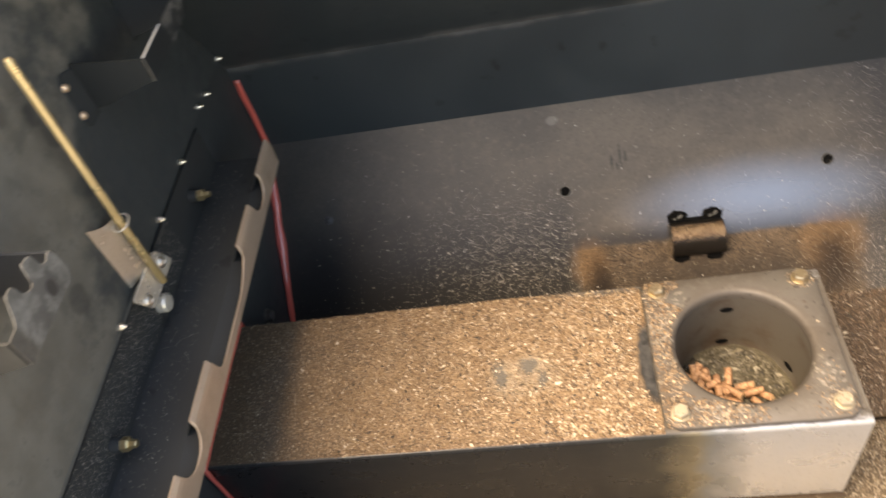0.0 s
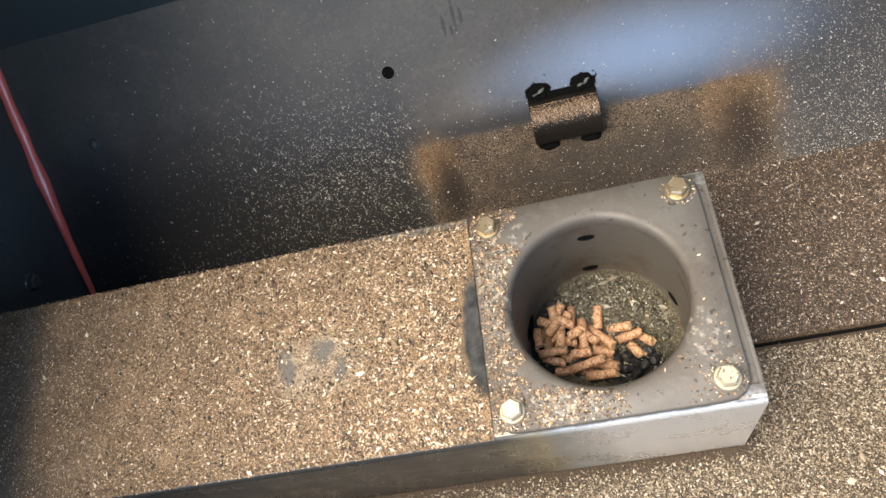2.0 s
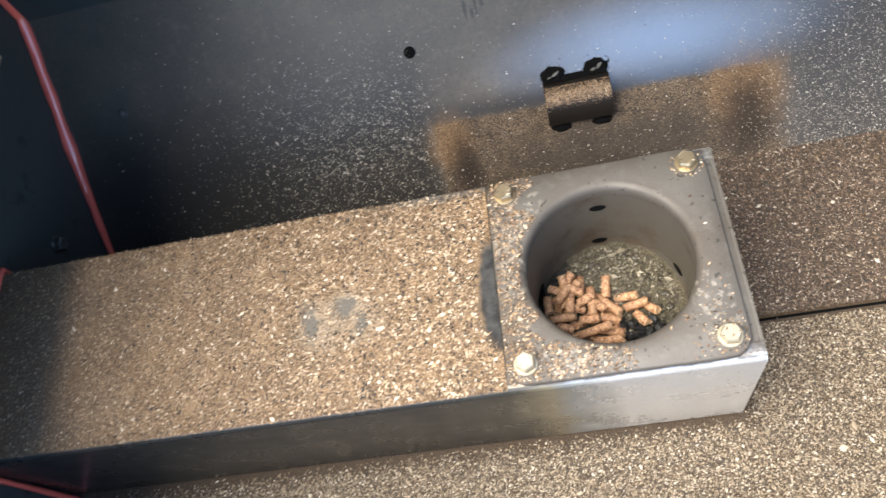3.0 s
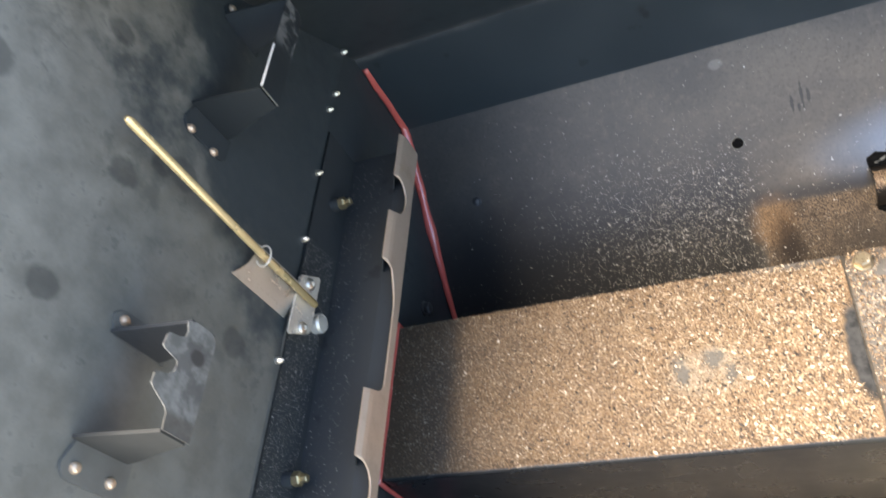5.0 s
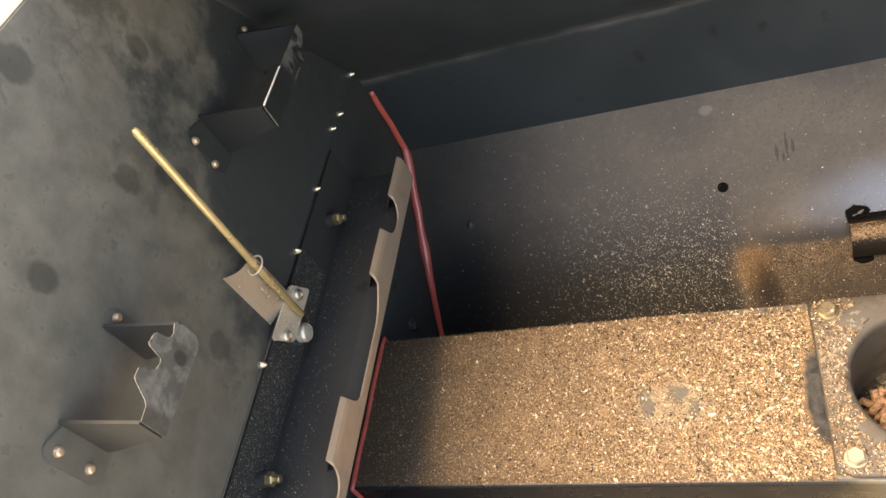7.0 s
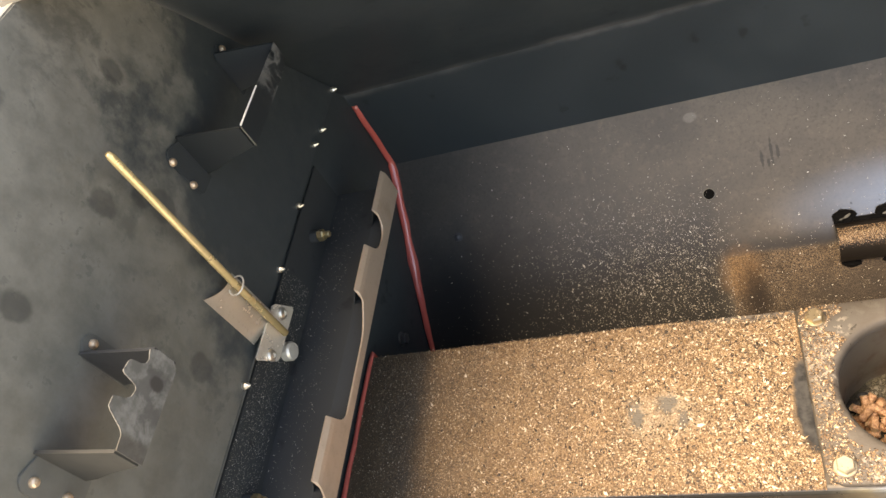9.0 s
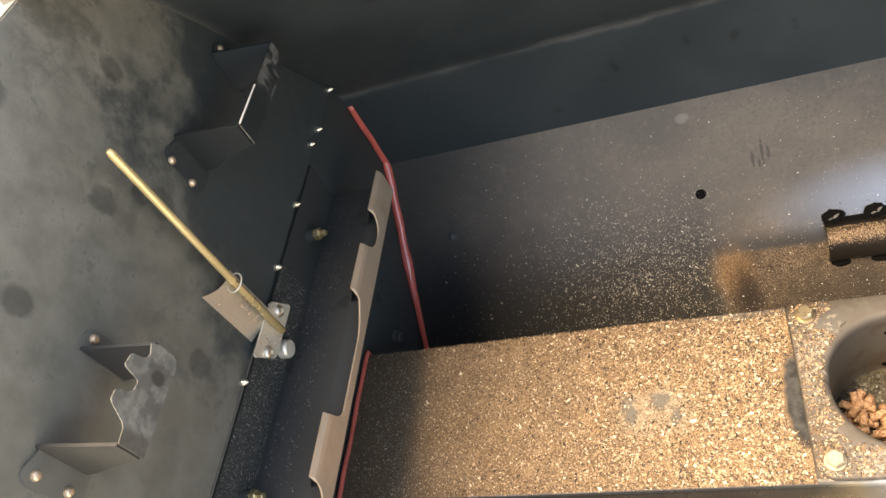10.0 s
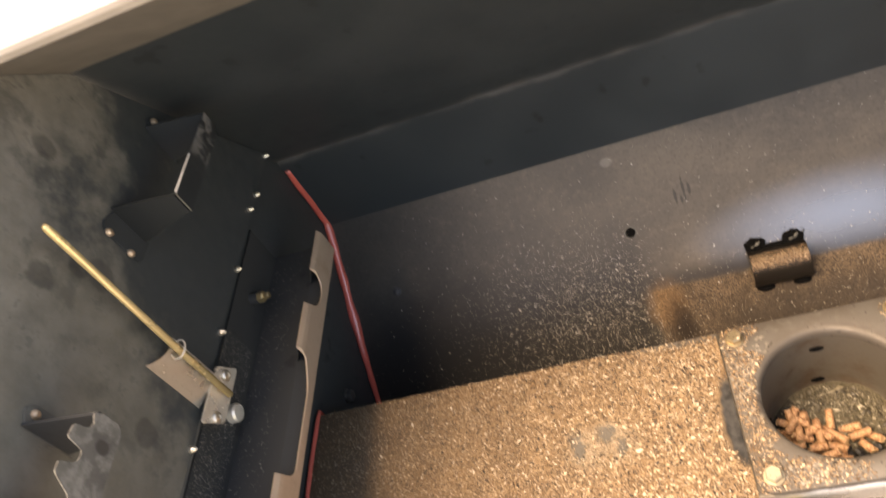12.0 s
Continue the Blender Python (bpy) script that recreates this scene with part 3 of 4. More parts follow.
tagged(housing, "long galvanised steel feed box covered in ash", "feed box")


def joined(pieces):
    """Several bmeshes as one."""
    bm = bmesh.new()
    for piece in pieces:
        tmp = bpy.data.meshes.new("tmp")
        piece.to_mesh(tmp)
        piece.free()
        bm.from_mesh(tmp)
        bpy.data.meshes.remove(tmp)
    return bm


def housing_shell():
    """A sheet-steel channel with rounded upper edges; over its end the top is left open for the pot."""
    r = 0.004
    side = [(BOXY - 0.001, FLOOR + 0.007)] + [(BOXY - r + r * math.sin(a), TOP - r + r * math.cos(a)) for a in (1.57, 1.2, 0.8, 0.4, 0)]
    back, front = side, [(-y, z) for y, z in side[::-1]]
    whole = extrude(band((back + front)[::-1], -0.002), 0, X0, -0.0525)
    left = extrude(band((back + [(0.052, TOP)])[::-1], -0.002), 0, -0.0525, BOXX)
    right = extrude(band(([(-0.052, TOP)] + front)[::-1], -0.002), 0, -0.0525, BOXX)
    return joined([whole, left, right])


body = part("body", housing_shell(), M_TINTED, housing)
body.location = (0, 0, -FLOOR)
for name, lo, hi in (("end_plate", (BOXX - 0.002, -BOXY + 0.0022, FLOOR + 0.006), (BOXX + 0.0004, BOXY - 0.0022, TOP - 0.0006)),
                     ("end_ledge", (0.052, -0.052, TOP - 0.002), (BOXX - 0.002, 0.052, TOP))):
    ob = part(name, block(lo, hi, 0.0006), M_FLANGE, housing)
    ob.location = (0, 0, -FLOOR)
# unseen dark strips added: they carry the box, raised for a dark gap
for name, lo, hi in (("skirt", (X0, BOXY - 0.012, FLOOR - 0.002), (BOXX - 0.008, BOXY - 0.009, FLOOR + 0.012)), ("skirt", (X0, -BOXY + 0.009, FLOOR - 0.002), (BOXX - 0.008, -BOXY + 0.012, FLOOR + 0.012))):
    ob = part(name, block(lo, hi, 0.0004), M_DECK, housing, "added black set-back foot strip")
    ob.location = (0, 0, -FLOOR)

# ash lying on the housing as a thin uneven sheet
bm = bmesh.new()
nx, ny = 110, 40
grid = [[None] * (ny + 1) for _ in range(nx + 1)]
for i in range(nx + 1):
    for j in range(ny + 1):
        x = X0 + 0.004 + (-0.0595 - X0 - 0.004) * i / nx
        y = -BOXY + 0.0015 + (2 * BOXY - 0.003) * j / ny
        edge = min(j, ny - j, 3) / 3
        z = TOP + 0.0002 + edge * (0.0006 + 0.0005 * noise.noise((x * 60, y * 60, 0)) + 0.0003 * noise.noise((x * 220, y * 220, 3)))
        grid[i][j] = bm.verts.new((x, y, z))
for i in range(nx):
    for j in range(ny):
        bm.faces.new((grid[i][j], grid[i + 1][j], grid[i + 1][j + 1], grid[i][j + 1]))
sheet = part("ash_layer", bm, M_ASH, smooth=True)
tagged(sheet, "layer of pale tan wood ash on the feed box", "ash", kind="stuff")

# ---- burn pot ----
POT_R, POT_FLOOR, FL = 0.0428, 0.008, 0.0585
pot = thing("burn_pot", (0, 0, POT_FLOOR))
tagged(pot, "round steel burn pot with a square bolted flange", "burn pot")
N = 96


def flange():
    bm = bmesh.new()
    rad = 0.011
    T0, T1 = TOP + 0.0006, TOP + 0.0042

    def square(a, half):
        c, s = math.cos(a), math.sin(a)
        core = half - rad
        k = half / max(abs(c), abs(s))
        x, y = k * c, k * s
        if abs(x) > core and abs(y) > core:
            for _ in range(12):
                dx, dy = abs(x) - core, abs(y) - core
                k *= 1 - (math.hypot(dx, dy) - rad) * 0.6 / half if dx > 0 and dy > 0 else 1
                x, y = k * c, k * s
        return x, y

    rings = [[], [], [], []]
    for i in range(N):
        a = math.tau * i / N
        for ring, half, z in ((0, FL, T0), (1, FL, T1 - 0.0008), (2, FL - 0.0008, T1)):
            rings[ring].append(bm.verts.new((*square(a, half), z)))
    for r, z in ((POT_R + 0.0045, T1), (POT_R + 0.0024, T1 - 0.0004), (POT_R + 0.0008, T1 - 0.0016), (POT_R, T1 - 0.004), (POT_R, T1 - 0.008)):
        rings.append([bm.verts.new((r * math.cos(math.tau * i / N), r * math.sin(math.tau * i / N), z)) for i in range(N)])
    rings = [r for r in rings if r]
    for p, q in zip(rings, rings[1:]):
        for i in range(N):
            bm.faces.new((p[i], p[(i + 1) % N], q[(i + 1) % N], q[i]))
    return bm


ob = part("flange", flange(), M_FLANGE, pot, smooth=True)
ob.location = (0, 0, -POT_FLOOR)
wall = turned([(0, POT_FLOOR), (POT_R - 0.004, POT_FLOOR), (POT_R, POT_FLOOR + 0.004), (POT_R, 0.03), (POT_R, TOP - 0.0036)], 64)
ob = part("pot_wall", wall, M_POT_IN, pot, smooth=True)
ob.location = (0, 0, -POT_FLOOR)
for a, z in ((90, 0.066), (91, 0.026), (20, 0.028), (162, 0.024)):
    m = pose(math.cos(radians(a)) * (POT_R - 0.0004), math.sin(radians(a)) * (POT_R - 0.0004), z - POT_FLOOR, 0, -90, a) @ Matrix.Diagonal((0.62, 1.0, 1, 1))
    big = 2.6 if a > 160 else 1.35
    part("feed_opening" if big > 2 else "air_hole", turned([(0, 0), (0.0035 * big, 0), (0.0032 * big, 0.0003), (0, 0.0003)], 20, m), M_HOLE, pot)
for x, y, turn in ((-0.0485, -0.0485, 10), (0.0485, -0.0485, 41), (0.0485, 0.0485, 22), (-0.0485, 0.0485, 55)):
    skin = M_BOLT_PALE if y < 0 else M_BOLT_BURNT
    ob = part("bolt", hex_head(0.0052, 0.0062), skin, pot, "ash-dulled zinc hexagon bolt" if y < 0 else "heat-browned zinc hexagon bolt")
    ob.location = (x, y, TOP + 0.0043 - POT_FLOOR)
    ob.rotation_euler = (0, 0, radians(turn))
    part("washer", washer(0.0052, 0.0062), skin, ob)

# ash heap, embers and pellets in the pot
def heap_height(x, y):
    """The mound under the pellets: highest towards the back of the pot."""
    return max(0.0, 0.005 + 0.09 * y) + 0.009 * math.exp(-((x - 0.008) / 0.02) ** 2 - ((y - 0.02) / 0.017) ** 2)


def pot_ash():
    """Olive-grey burnt ash, sooted black towards the feed opening and round the embers."""
    k = Nodes("pot_ash")
    g, m = k.noise(900, 3, 0.7), k.noise(190, 4, 0.6)
    c = k.mix(k.ramp(g, 0.3, 0.7), (0.03, 0.026, 0.018), (0.15, 0.13, 0.088))
    c = k.mix(k.ramp(m, 0.45, 0.65, 0.0, 0.6), c, (0.05, 0.044, 0.03))
    for at, size in (((-0.034, 0.012, 0), (0.02, 0.032, 10)), ((0.02, -0.022, 0), (0.026, 0.017, 10))):
        c = k.mix(k.maths("MULTIPLY", k.blob(at, size, 0.5, 120, 0.6, 1.2), 0.9), c, (0.012, 0.012, 0.012))
    k.bump(k.maths("ADD", g, m), 0.9, 0.0014)
    return k.finish(c, 0.85, 0.0, 0.25)


bm = bmesh.new()
rings = []
for i in range(15):
    r = (POT_R + 0.0006) * i / 14
    ring = []
    for k in range(56):
        a = math.tau * k / 56
        x, y = r * math.cos(a), r * math.sin(a)
        z = POT_FLOOR + 0.001 + heap_height(x, y) + 0.002 * noise.noise((x * 130, y * 130, 1)) + 0.0015 * noise.noise((x * 400, y * 400, 5)) + (i / 14) ** 7 * (0.0006 + 0.003 * noise.noise((x * 90, y * 90, 9)))
        ring.append(bm.verts.new((x, y, max(POT_FLOOR + 0.0004, z))))
        if i == 0:
            break
    rings.append(ring)
for p, q in zip(rings, rings[1:]):
    for k in range(56):
        f = list(dict.fromkeys((p[k % len(p)], p[(k + 1) % len(p)], q[(k + 1) % 56], q[k])))
        bm.faces.new(f)
heap = part("ash_heap", bm, pot_ash(), smooth=True)
tagged(heap, "grey burnt ash heap in the burn pot", "ash", kind="stuff")
nrng = np.random.default_rng(8)
k = 5200
M_POT_FLAKE = flakes("burnt_pot_flakes", ((0.0, (0.012, 0.011, 0.008)), (0.4, (0.055, 0.047, 0.031)), (0.72, (0.14, 0.122, 0.083)), (0.93, (0.24, 0.21, 0.15)), (1.0, (0.5, 0.46, 0.37))))
ang, rr = nrng.uniform(0, math.tau, k), (POT_R - 0.003) * np.sqrt(nrng.uniform(0, 1, k))
px, py = rr * np.cos(ang), rr * np.sin(ang)
pz = POT_FLOOR + 0.0022 + np.array([heap_height(a, b) for a, b in zip(px, py)])
keep = (py > -0.012 + nrng.normal(0, 0.008, k)) & (px > -0.022 + nrng.normal(0, 0.007, k))
ob = scatter("pot_ash_flakes", np.stack([px, py, pz, 0 * px, 0 * px, 0 * px + 1], 1)[keep], M_POT_FLAKE, 0.00055, 9, 0.8)
tagged(ob, "loose grey ash flakes in the burn pot", "ash", kind="stuff")


keep = nrng.uniform(0, 1, k) < 0.06
ob = scatter("pot_ash_clinker", np.stack([px, py, pz + 0.001, 0 * px, 0 * px, 0 * px + 1], 1)[keep & (py > -0.008)], M_POT_FLAKE, 0.0014, 19, 0.8)
tagged(ob, "grey-green clinker crumbs in the burn pot", "ash", kind="stuff")


def char_lump(seed):
    r = random.Random(seed)
    bm = bmesh.new()
    bmesh.ops.create_icosphere(bm, subdivisions=2, radius=0.0035)
    for v in bm.verts:
        v.co *= 1 + 0.45 * noise.noise(v.co * 330 + Vector((seed, 0, 0)))
        v.co.z *= 0.7
    return bm


for i, (x, y) in enumerate(((0.004, -0.012), (0.010, -0.010), (0.014, -0.014), (0.008, -0.017), (0.018, -0.016), (0.021, -0.009), (0.013, -0.020), (0.003, -0.006), (-0.032, 0.022), (-0.026, 0.027), (-0.036, 0.018), (0.024, -0.014))):
    ob = part("charcoal_lump", char_lump(i), M_CHAR)
    ob.location = (x, y, POT_FLOOR + 0.0075 + max(0, 0.1 * y))
    ob.rotation_euler = (0.4 * i, 0.9 * i, i)
    tagged(ob, "black burnt charcoal lump in the burn pot", "charcoal", "charcoal in the pot")


def pellet(length, seed):
    r = random.Random(seed)
    h, R, slant = length / 2, 0.00262, r.uniform(-0.35, 0.35)
    prof = [(0, -h), (R * 0.95, -h), (R * 0.99, -h + 0.0002)]
    prof += [(R * r.uniform(0.95, 1.04), -h + length * f) for f in (0.2, 0.35, 0.5, 0.65, 0.8)]
    prof += [(R * 0.99, h - 0.0002), (R * 0.95, h), (0, h)]
    bm = turned(prof, 14)
    for v in bm.verts:
        v.co.x += 0.0005 * noise.noise(v.co * 500 + Vector((seed, 0, 0)))
        v.co.y += 0.0005 * noise.noise(v.co * 450 + Vector((0, 0, seed)))
        if abs(v.co.z) > h * 0.85:      # slanting, ragged breaks
            v.co.z += v.co.x * slant * (1 if v.co.z > 0 else -0.6) + 0.0011 * noise.noise(v.co * 700 + Vector((0, seed, 0)))
    return bm


PELLETS = [  # both ends and the height, in millimetres
    (-23, -14, -2, -11, 22), (-14, -18, 3, -20, 20), (-38, -3, -21, -3, 24), (-11, 12, -12, -6, 28), (-1, 19, -3, 6, 24),
    (2, 7, 15, 5, 20), (6, -2, 20, 1, 22), (-8, 8, 4, -6, 24), (-28, 3, -16, 0, 27), (-35, 15, -27, 13, 26),
    (-27, 15, -20, 23, 26), (-25, 7, -17, 17, 27), (-16, 23, -17, 9, 22), (-37, 13, -37, 2, 20), (-36, -4, -24, -9, 18),
    (12, -3, 18, -12, 18), (18, 1, 25, -6, 19), (-10, 2, -5, -1, 26), (-20, -7, -9, -7, 26), (-8, -5, 3, -8, 21)]
ends = [(Vector((a / 1000, b / 1000, z / 1000)), Vector((c / 1000, d / 1000, z / 1000))) for a, b, c, d, z in PELLETS]
prng = random.Random(21)
for _ in range(22):
    c = Vector((prng.uniform(-0.032, 0.004), prng.uniform(-0.02, 0.016), prng.uniform(0.0125, 0.0165)))
    a = prng.uniform(0, math.pi)
    d = Vector((math.cos(a), math.sin(a), 0)) * prng.uniform(0.006, 0.009)
    if (c + d).xy.length < 0.038 and (c - d).xy.length < 0.038:
        ends.append((c - d, c + d))
for cx, cy, cz, turn, rise in ((-27, 9, 31, 40, 0.5), (-24, 1, 31, 80, 0.6), (-20, 11, 30, 150, 0.3), (-15, 4, 30, 20, 0.45), (-26, 17, 28, 95, 0.5)):
    a = radians(turn)      # the top of the heap, leaning on the rest
    d = Vector((math.cos(a), math.sin(a), rise)).normalized() * 0.0052
    c = Vector((cx, cy, cz)) / 1000
    ends.append((c - d, c + d))
for i, (p, q) in enumerate(ends):
    tilt = Vector((0, 0, prng.uniform(-0.0032, 0.0032)))
    p, q = p - tilt, q + tilt
    ob = part("wood_pellet", pellet(max(0.0078, (q - p).length * 0.94), i), M_WOOD, smooth=True)
    for face in ob.data.polygons:
        face.use_smooth = abs(face.normal.z) < 0.7
    ob.matrix_world = Matrix.Translation((p + q) / 2) @ (q - p).to_track_quat("Z", "Y").to_matrix().to_4x4()
    tagged(ob, "light brown pressed wood pellet in the burn pot", "wood pellet", "pellets in the burn pot")

# ---- fittings on the back slope ----
UPD = Vector((0, HALF - TOE, FOLD0 - FLOOR)).normalized()
OUT = Vector((0, -UPD.z, UPD.y))


def on_slope(x, up, out=0.0):
    """The pose of a fitting on the back slope: its x along the barrel, y up the slope, z out of it."""
    p = Vector((x, TOE, FLOOR)) + UPD * up + OUT * out
    return Matrix(((1, UPD.x, OUT.x, p.x), (0, UPD.y, OUT.y, p.y), (0, UPD.z, OUT.z, p.z), (0, 0, 0, 1)))


M_HOOD = enamel("glossy_burnt_black", 0.06, 0.3, (0.014, 0.0115, 0.0095), 0.3)


def crust(rx, ry, rz, seed):
    """A flat burnt lump with a ragged outline."""
    bm = bmesh.new()
    bmesh.ops.create_icosphere(bm, subdivisions=3, radius=1.0)
    for v in bm.verts:
        v.co *= 1 + 0.28 * noise.noise(v.co * 2.3 + Vector((seed * 3.1, 0, 0))) + 0.1 * noise.noise(v.co * 7 + Vector((0, seed, 0)))
        v.co = Vector((v.co.x * rx, v.co.y * ry, v.co.z * rz))
    return bm


def slope_shield():
    """A bent strap: two eared feet above, a rounded hood, two feet below."""
    base = thing("heat_shield")
    base.matrix_world = on_slope(0.003, 0.062)
    turns = [math.pi * i / 28 for i in range(29)]
    prof = [(-0.00175 + 0.01475 * math.cos(a), 0.0155 * math.sin(a) ** 0.8) for a in turns]
    hood = extrude(band(prof, 0.0016), 0, -0.022, 0.022, 0.0003)
    hood = part("hood", hood, M_HOOD, base, "black hood dusted with ash")
    for face in hood.data.polygons:
        face.use_smooth = abs(face.normal.x) < 0.4
    for n, x in enumerate((-0.0145, 0.0145)):
        ear = part("ear", crust(0.0078, 0.0058, 0.003, n), M_HOLE, base, "black burnt weld ear")
        ear.location = (x, 0.0175, 0.0006)
        for dx, dy, r, turn in ((-0.0016, -0.0008, 0.0022, 20), (0.0018, 0.0006, 0.0028, 35)):
            weld = part("weld_bead", crust(r, r * 0.42, 0.0011, n + 5 + round(r * 1e4)), M_TAB, ear, "grey weld bead")
            weld.location = (dx, dy, 0.0024)
            weld.rotation_euler = (0, 0, radians(turn))
        foot = part("foot", crust(0.0068, 0.0036, 0.0018, n + 9), M_HOLE, base)
        foot.location = (x * 0.95, -0.0182, 0.0006)
    part("top_strip", block((-0.022, 0.0125, 0), (0.022, 0.0165, 0.0016), 0.0004), M_HOLE, base)
    tagged(base, "small black bent steel shield on the sloping wall", "shield")


slope_shield()
for x in (-0.104, -0.322, 0.114):
    deep = x > -0.2
    ob = part("blind_rivet", turned([(0, 0), (0.0042, 0), (0.004, 0.0005), (0.0034, 0.0007), (0.003, 0.0002 if deep else 0.0022), (0, 0.0003 if deep else 0.003)], 20), M_HOLE if deep else M_BLACK, smooth=False)
    if deep:
        part("worn_ring", turned([(0.0041, 0.0), (0.0049, 0.0), (0.0048, 0.0003), (0.0042, 0.0006)], 24), M_TAB, ob, "rubbed grey ring round the hole")
    ob.matrix_world = on_slope(x, 0.114)
    tagged(ob, "round black plugged hole in the sloping wall" if deep else "small black rivet head in the sloping wall", "rivet")

# ---- the notched shelf along the end plate ----
LIPX, LIPT, LIPB = -0.323, 0.1895, 0.165
TABS = ((-0.168, -0.117), (-0.0855, -0.0445), (0.0465, 0.0855), (0.1165, 0.155))


def lip_top(y):
    """Height of the lip's notched upper edge."""
    for (_, a), (b, _) in zip(TABS, TABS[1:]):
        if a < y < b:
            f = (y - a) / (b - a)
            if b - a < 0.05:                       # the two round notches
                return LIPT - 0.0165 * math.sqrt(max(0.0, 1 - abs(2 * f - 1) ** 2.4))
            near = min(1.0, f / 0.1)               # the long recess: round at one end, drawn out at the other
            far = min(1.0, (1 - f) / 0.36)
            return LIPT - 0.0178 * math.sqrt(1 - (1 - near) ** 2) * (0.42 * min(1.0, (1 - f) / 0.035) + 0.58 * math.sin(far * math.pi / 2))
    return LIPT


shelf = thing("baffle_shelf", (LIPX, 0, LIPB))
tagged(shelf, "black steel shelf bracket with a notched bare lip", "bracket")
ys = [-0.168 + 0.323 * i / 420 for i in range(421)]
bm = bmesh.new()
rows = []
for y in ys:
    top = lip_top(y)
    full = max(0.0, (top - LIPT) / 0.006 + 1)      # the tabs curl back towards the panel
    curl = [(0, 0), (0, top - LIPB - 0.0062 * full - 0.0004), (-0.0006 * full, top - LIPB - 0.003 * full - 0.0002), (-0.0003 - 0.0022 * full, top - LIPB)]
    rows.append([bm.verts.new((dx, y, dz)) for dx, dz in curl] + [bm.verts.new((dx - 0.001, y, max(dz - 0.0003, 0))) for dx, dz in curl[::-1]])
for a, b in zip(rows, rows[1:]):
    for i in range(8):
        bm.faces.new((a[i], b[i], b[(i + 1) % 8], a[(i + 1) % 8]))
bm.faces.new(rows[0])
bm.faces.new(rows[-1][::-1])
part("lip", bm, M_LIP, shelf, "bare grey lip with round notches")
deck = extrude([(X0 - LIPX + 0.001, 0.0085), (-0.012, 0.0075), (-0.0012, 0.0018), (-0.0012, 0.0003), (-0.012, 0.0060), (X0 - LIPX + 0.001, 0.007)], 1, -0.168, 0.155)
part("deck", deck, M_DECK, shelf)
for a, b in TABS:
    tab = extrude([(-0.0122, 0.0076), (-0.0034, LIPT - LIPB - 0.0006), (-0.0034, LIPT - LIPB - 0.0022), (-0.0122, 0.0060)], 1, a + 0.001, b - 0.001)
    part("tab", tab, M_DECK, shelf)
back = block((X0 - LIPX + 0.0005, -0.168, 0.0075), (X0 - LIPX + 0.002, 0.154, 0.045), 0.0004)
part("mounting_flange", back, M_DECK, shelf)
for y, z in ((0.1, 0.1905), (-0.094, 0.185)):
    nut = part("nut", turned([(0, 0), (0.0044, 0), (0.0044, 0.004), (0.0036, 0.0047), (0.0025, 0.0047), (0.0025, 0.0085), (0.002, 0.009), (0, 0.009)], 6, pose(X0 - LIPX + 0.008, y, z - LIPB, 0, 90, 0)), M_BOLT, shelf, "brass-coloured nut with thread end")
    part("spacer", turned([(0, 0.0), (0.0048, 0.0), (0.0046, 0.0062), (0, 0.0064)], 16, pose(X0 - LIPX + 0.0018, y, z - LIPB, 0, 90, 0)), M_DECK, nut)

# ---- temperature probe with its bracket ----
probe = thing("temperature_probe", (X0, 0.004, 0.211))
tagged(probe, "brass-coloured probe rod in a stainless angle bracket", "probe")
bx = -0.3625 - X0


def probe_plate():
    """Mounting plate on the lower end plate, with a channel folded up round the rod."""
    outline = [(0.0215, -0.0085), (0.0215, 0.008), (0.0195, 0.010), (-0.0175, 0.0105), (-0.0195, 0.0085), (-0.0195, -0.0085), (-0.0175, -0.0105), (0.0195, -0.0105)]
    bm = extrude([(y - 0.5 * z, z) for y, z in outline], 0, bx - 0.0012, bx)      # it sits askew
    return bm


part("mounting_plate", probe_plate(), M_STAINLESS, probe)
shield = bmesh.new()
rows = []
for z, up in ((0.009, 0.0), (0.054, 1.0)):
    row = []
    for i in range(13):
        f = i / 12
        row.append(shield.verts.new((bx + 0.001 - 0.009 * f ** 1.5, 0.010 - 0.0255 * f, z + up * (0.009 * f - 0.0045 * math.sin(math.pi * f)))))
    rows.append(row)
for i in range(12):
    shield.faces.new((rows[0][i], rows[0][i + 1], rows[1][i + 1], rows[1][i]))
bmesh.ops.solidify(shield, geom=shield.faces[:], thickness=0.0012)
shield_plate = part("shield", shield, M_STAINLESS, probe, "bent stainless shield plate")
rod = tube([(bx + 0.0035, 0.003, -0.005), (bx + 0.0035, 0.0035, 0.05), (bx + 0.007, 0.0045, 0.160), (bx + 0.007, 0.0045, 0.1625)], [0.0023, 0.0023, 0.0023, 0.0015], 14)
part("rod", rod, M_PROBE, probe, "brass-coloured steel rod", smooth=True)
part("clip_ring", tube([(bx + 0.0035 + 0.0048 * math.cos(a), 0.0035 + 0.0062 * math.sin(a), 0.0492 + 0.0012 * math.sin(a)) for a in [math.tau * i / 24 for i in range(25)]], [0.00055] * 25, 8), M_STAINLESS, shield_plate)
for y, z in ((0.0152, 0.000), (-0.0152, -0.001)):
    screw = turned([(0, 0), (0.004, 0), (0.0041, 0.0008), (0.0033, 0.002), (0.0016, 0.0026), (0.0012, 0.0016), (0, 0.0014)], 18, pose(bx + 0.0002, y, z, 0, 90, 0))
    part("screw", screw, M_ZINC, probe, "round bright screw head")
part("gland", turned([(0, 0), (0.0065, 0), (0.0065, 0.006), (0.0055, 0.0075), (0, 0.0078)], 20, pose(0.001, 0.0025, -0.0255, 0, 90, 0)), M_STAINLESS, probe, "brass gland behind the plate")

# ---- two grate hangers on the end panel ----
PANEL = -0.369


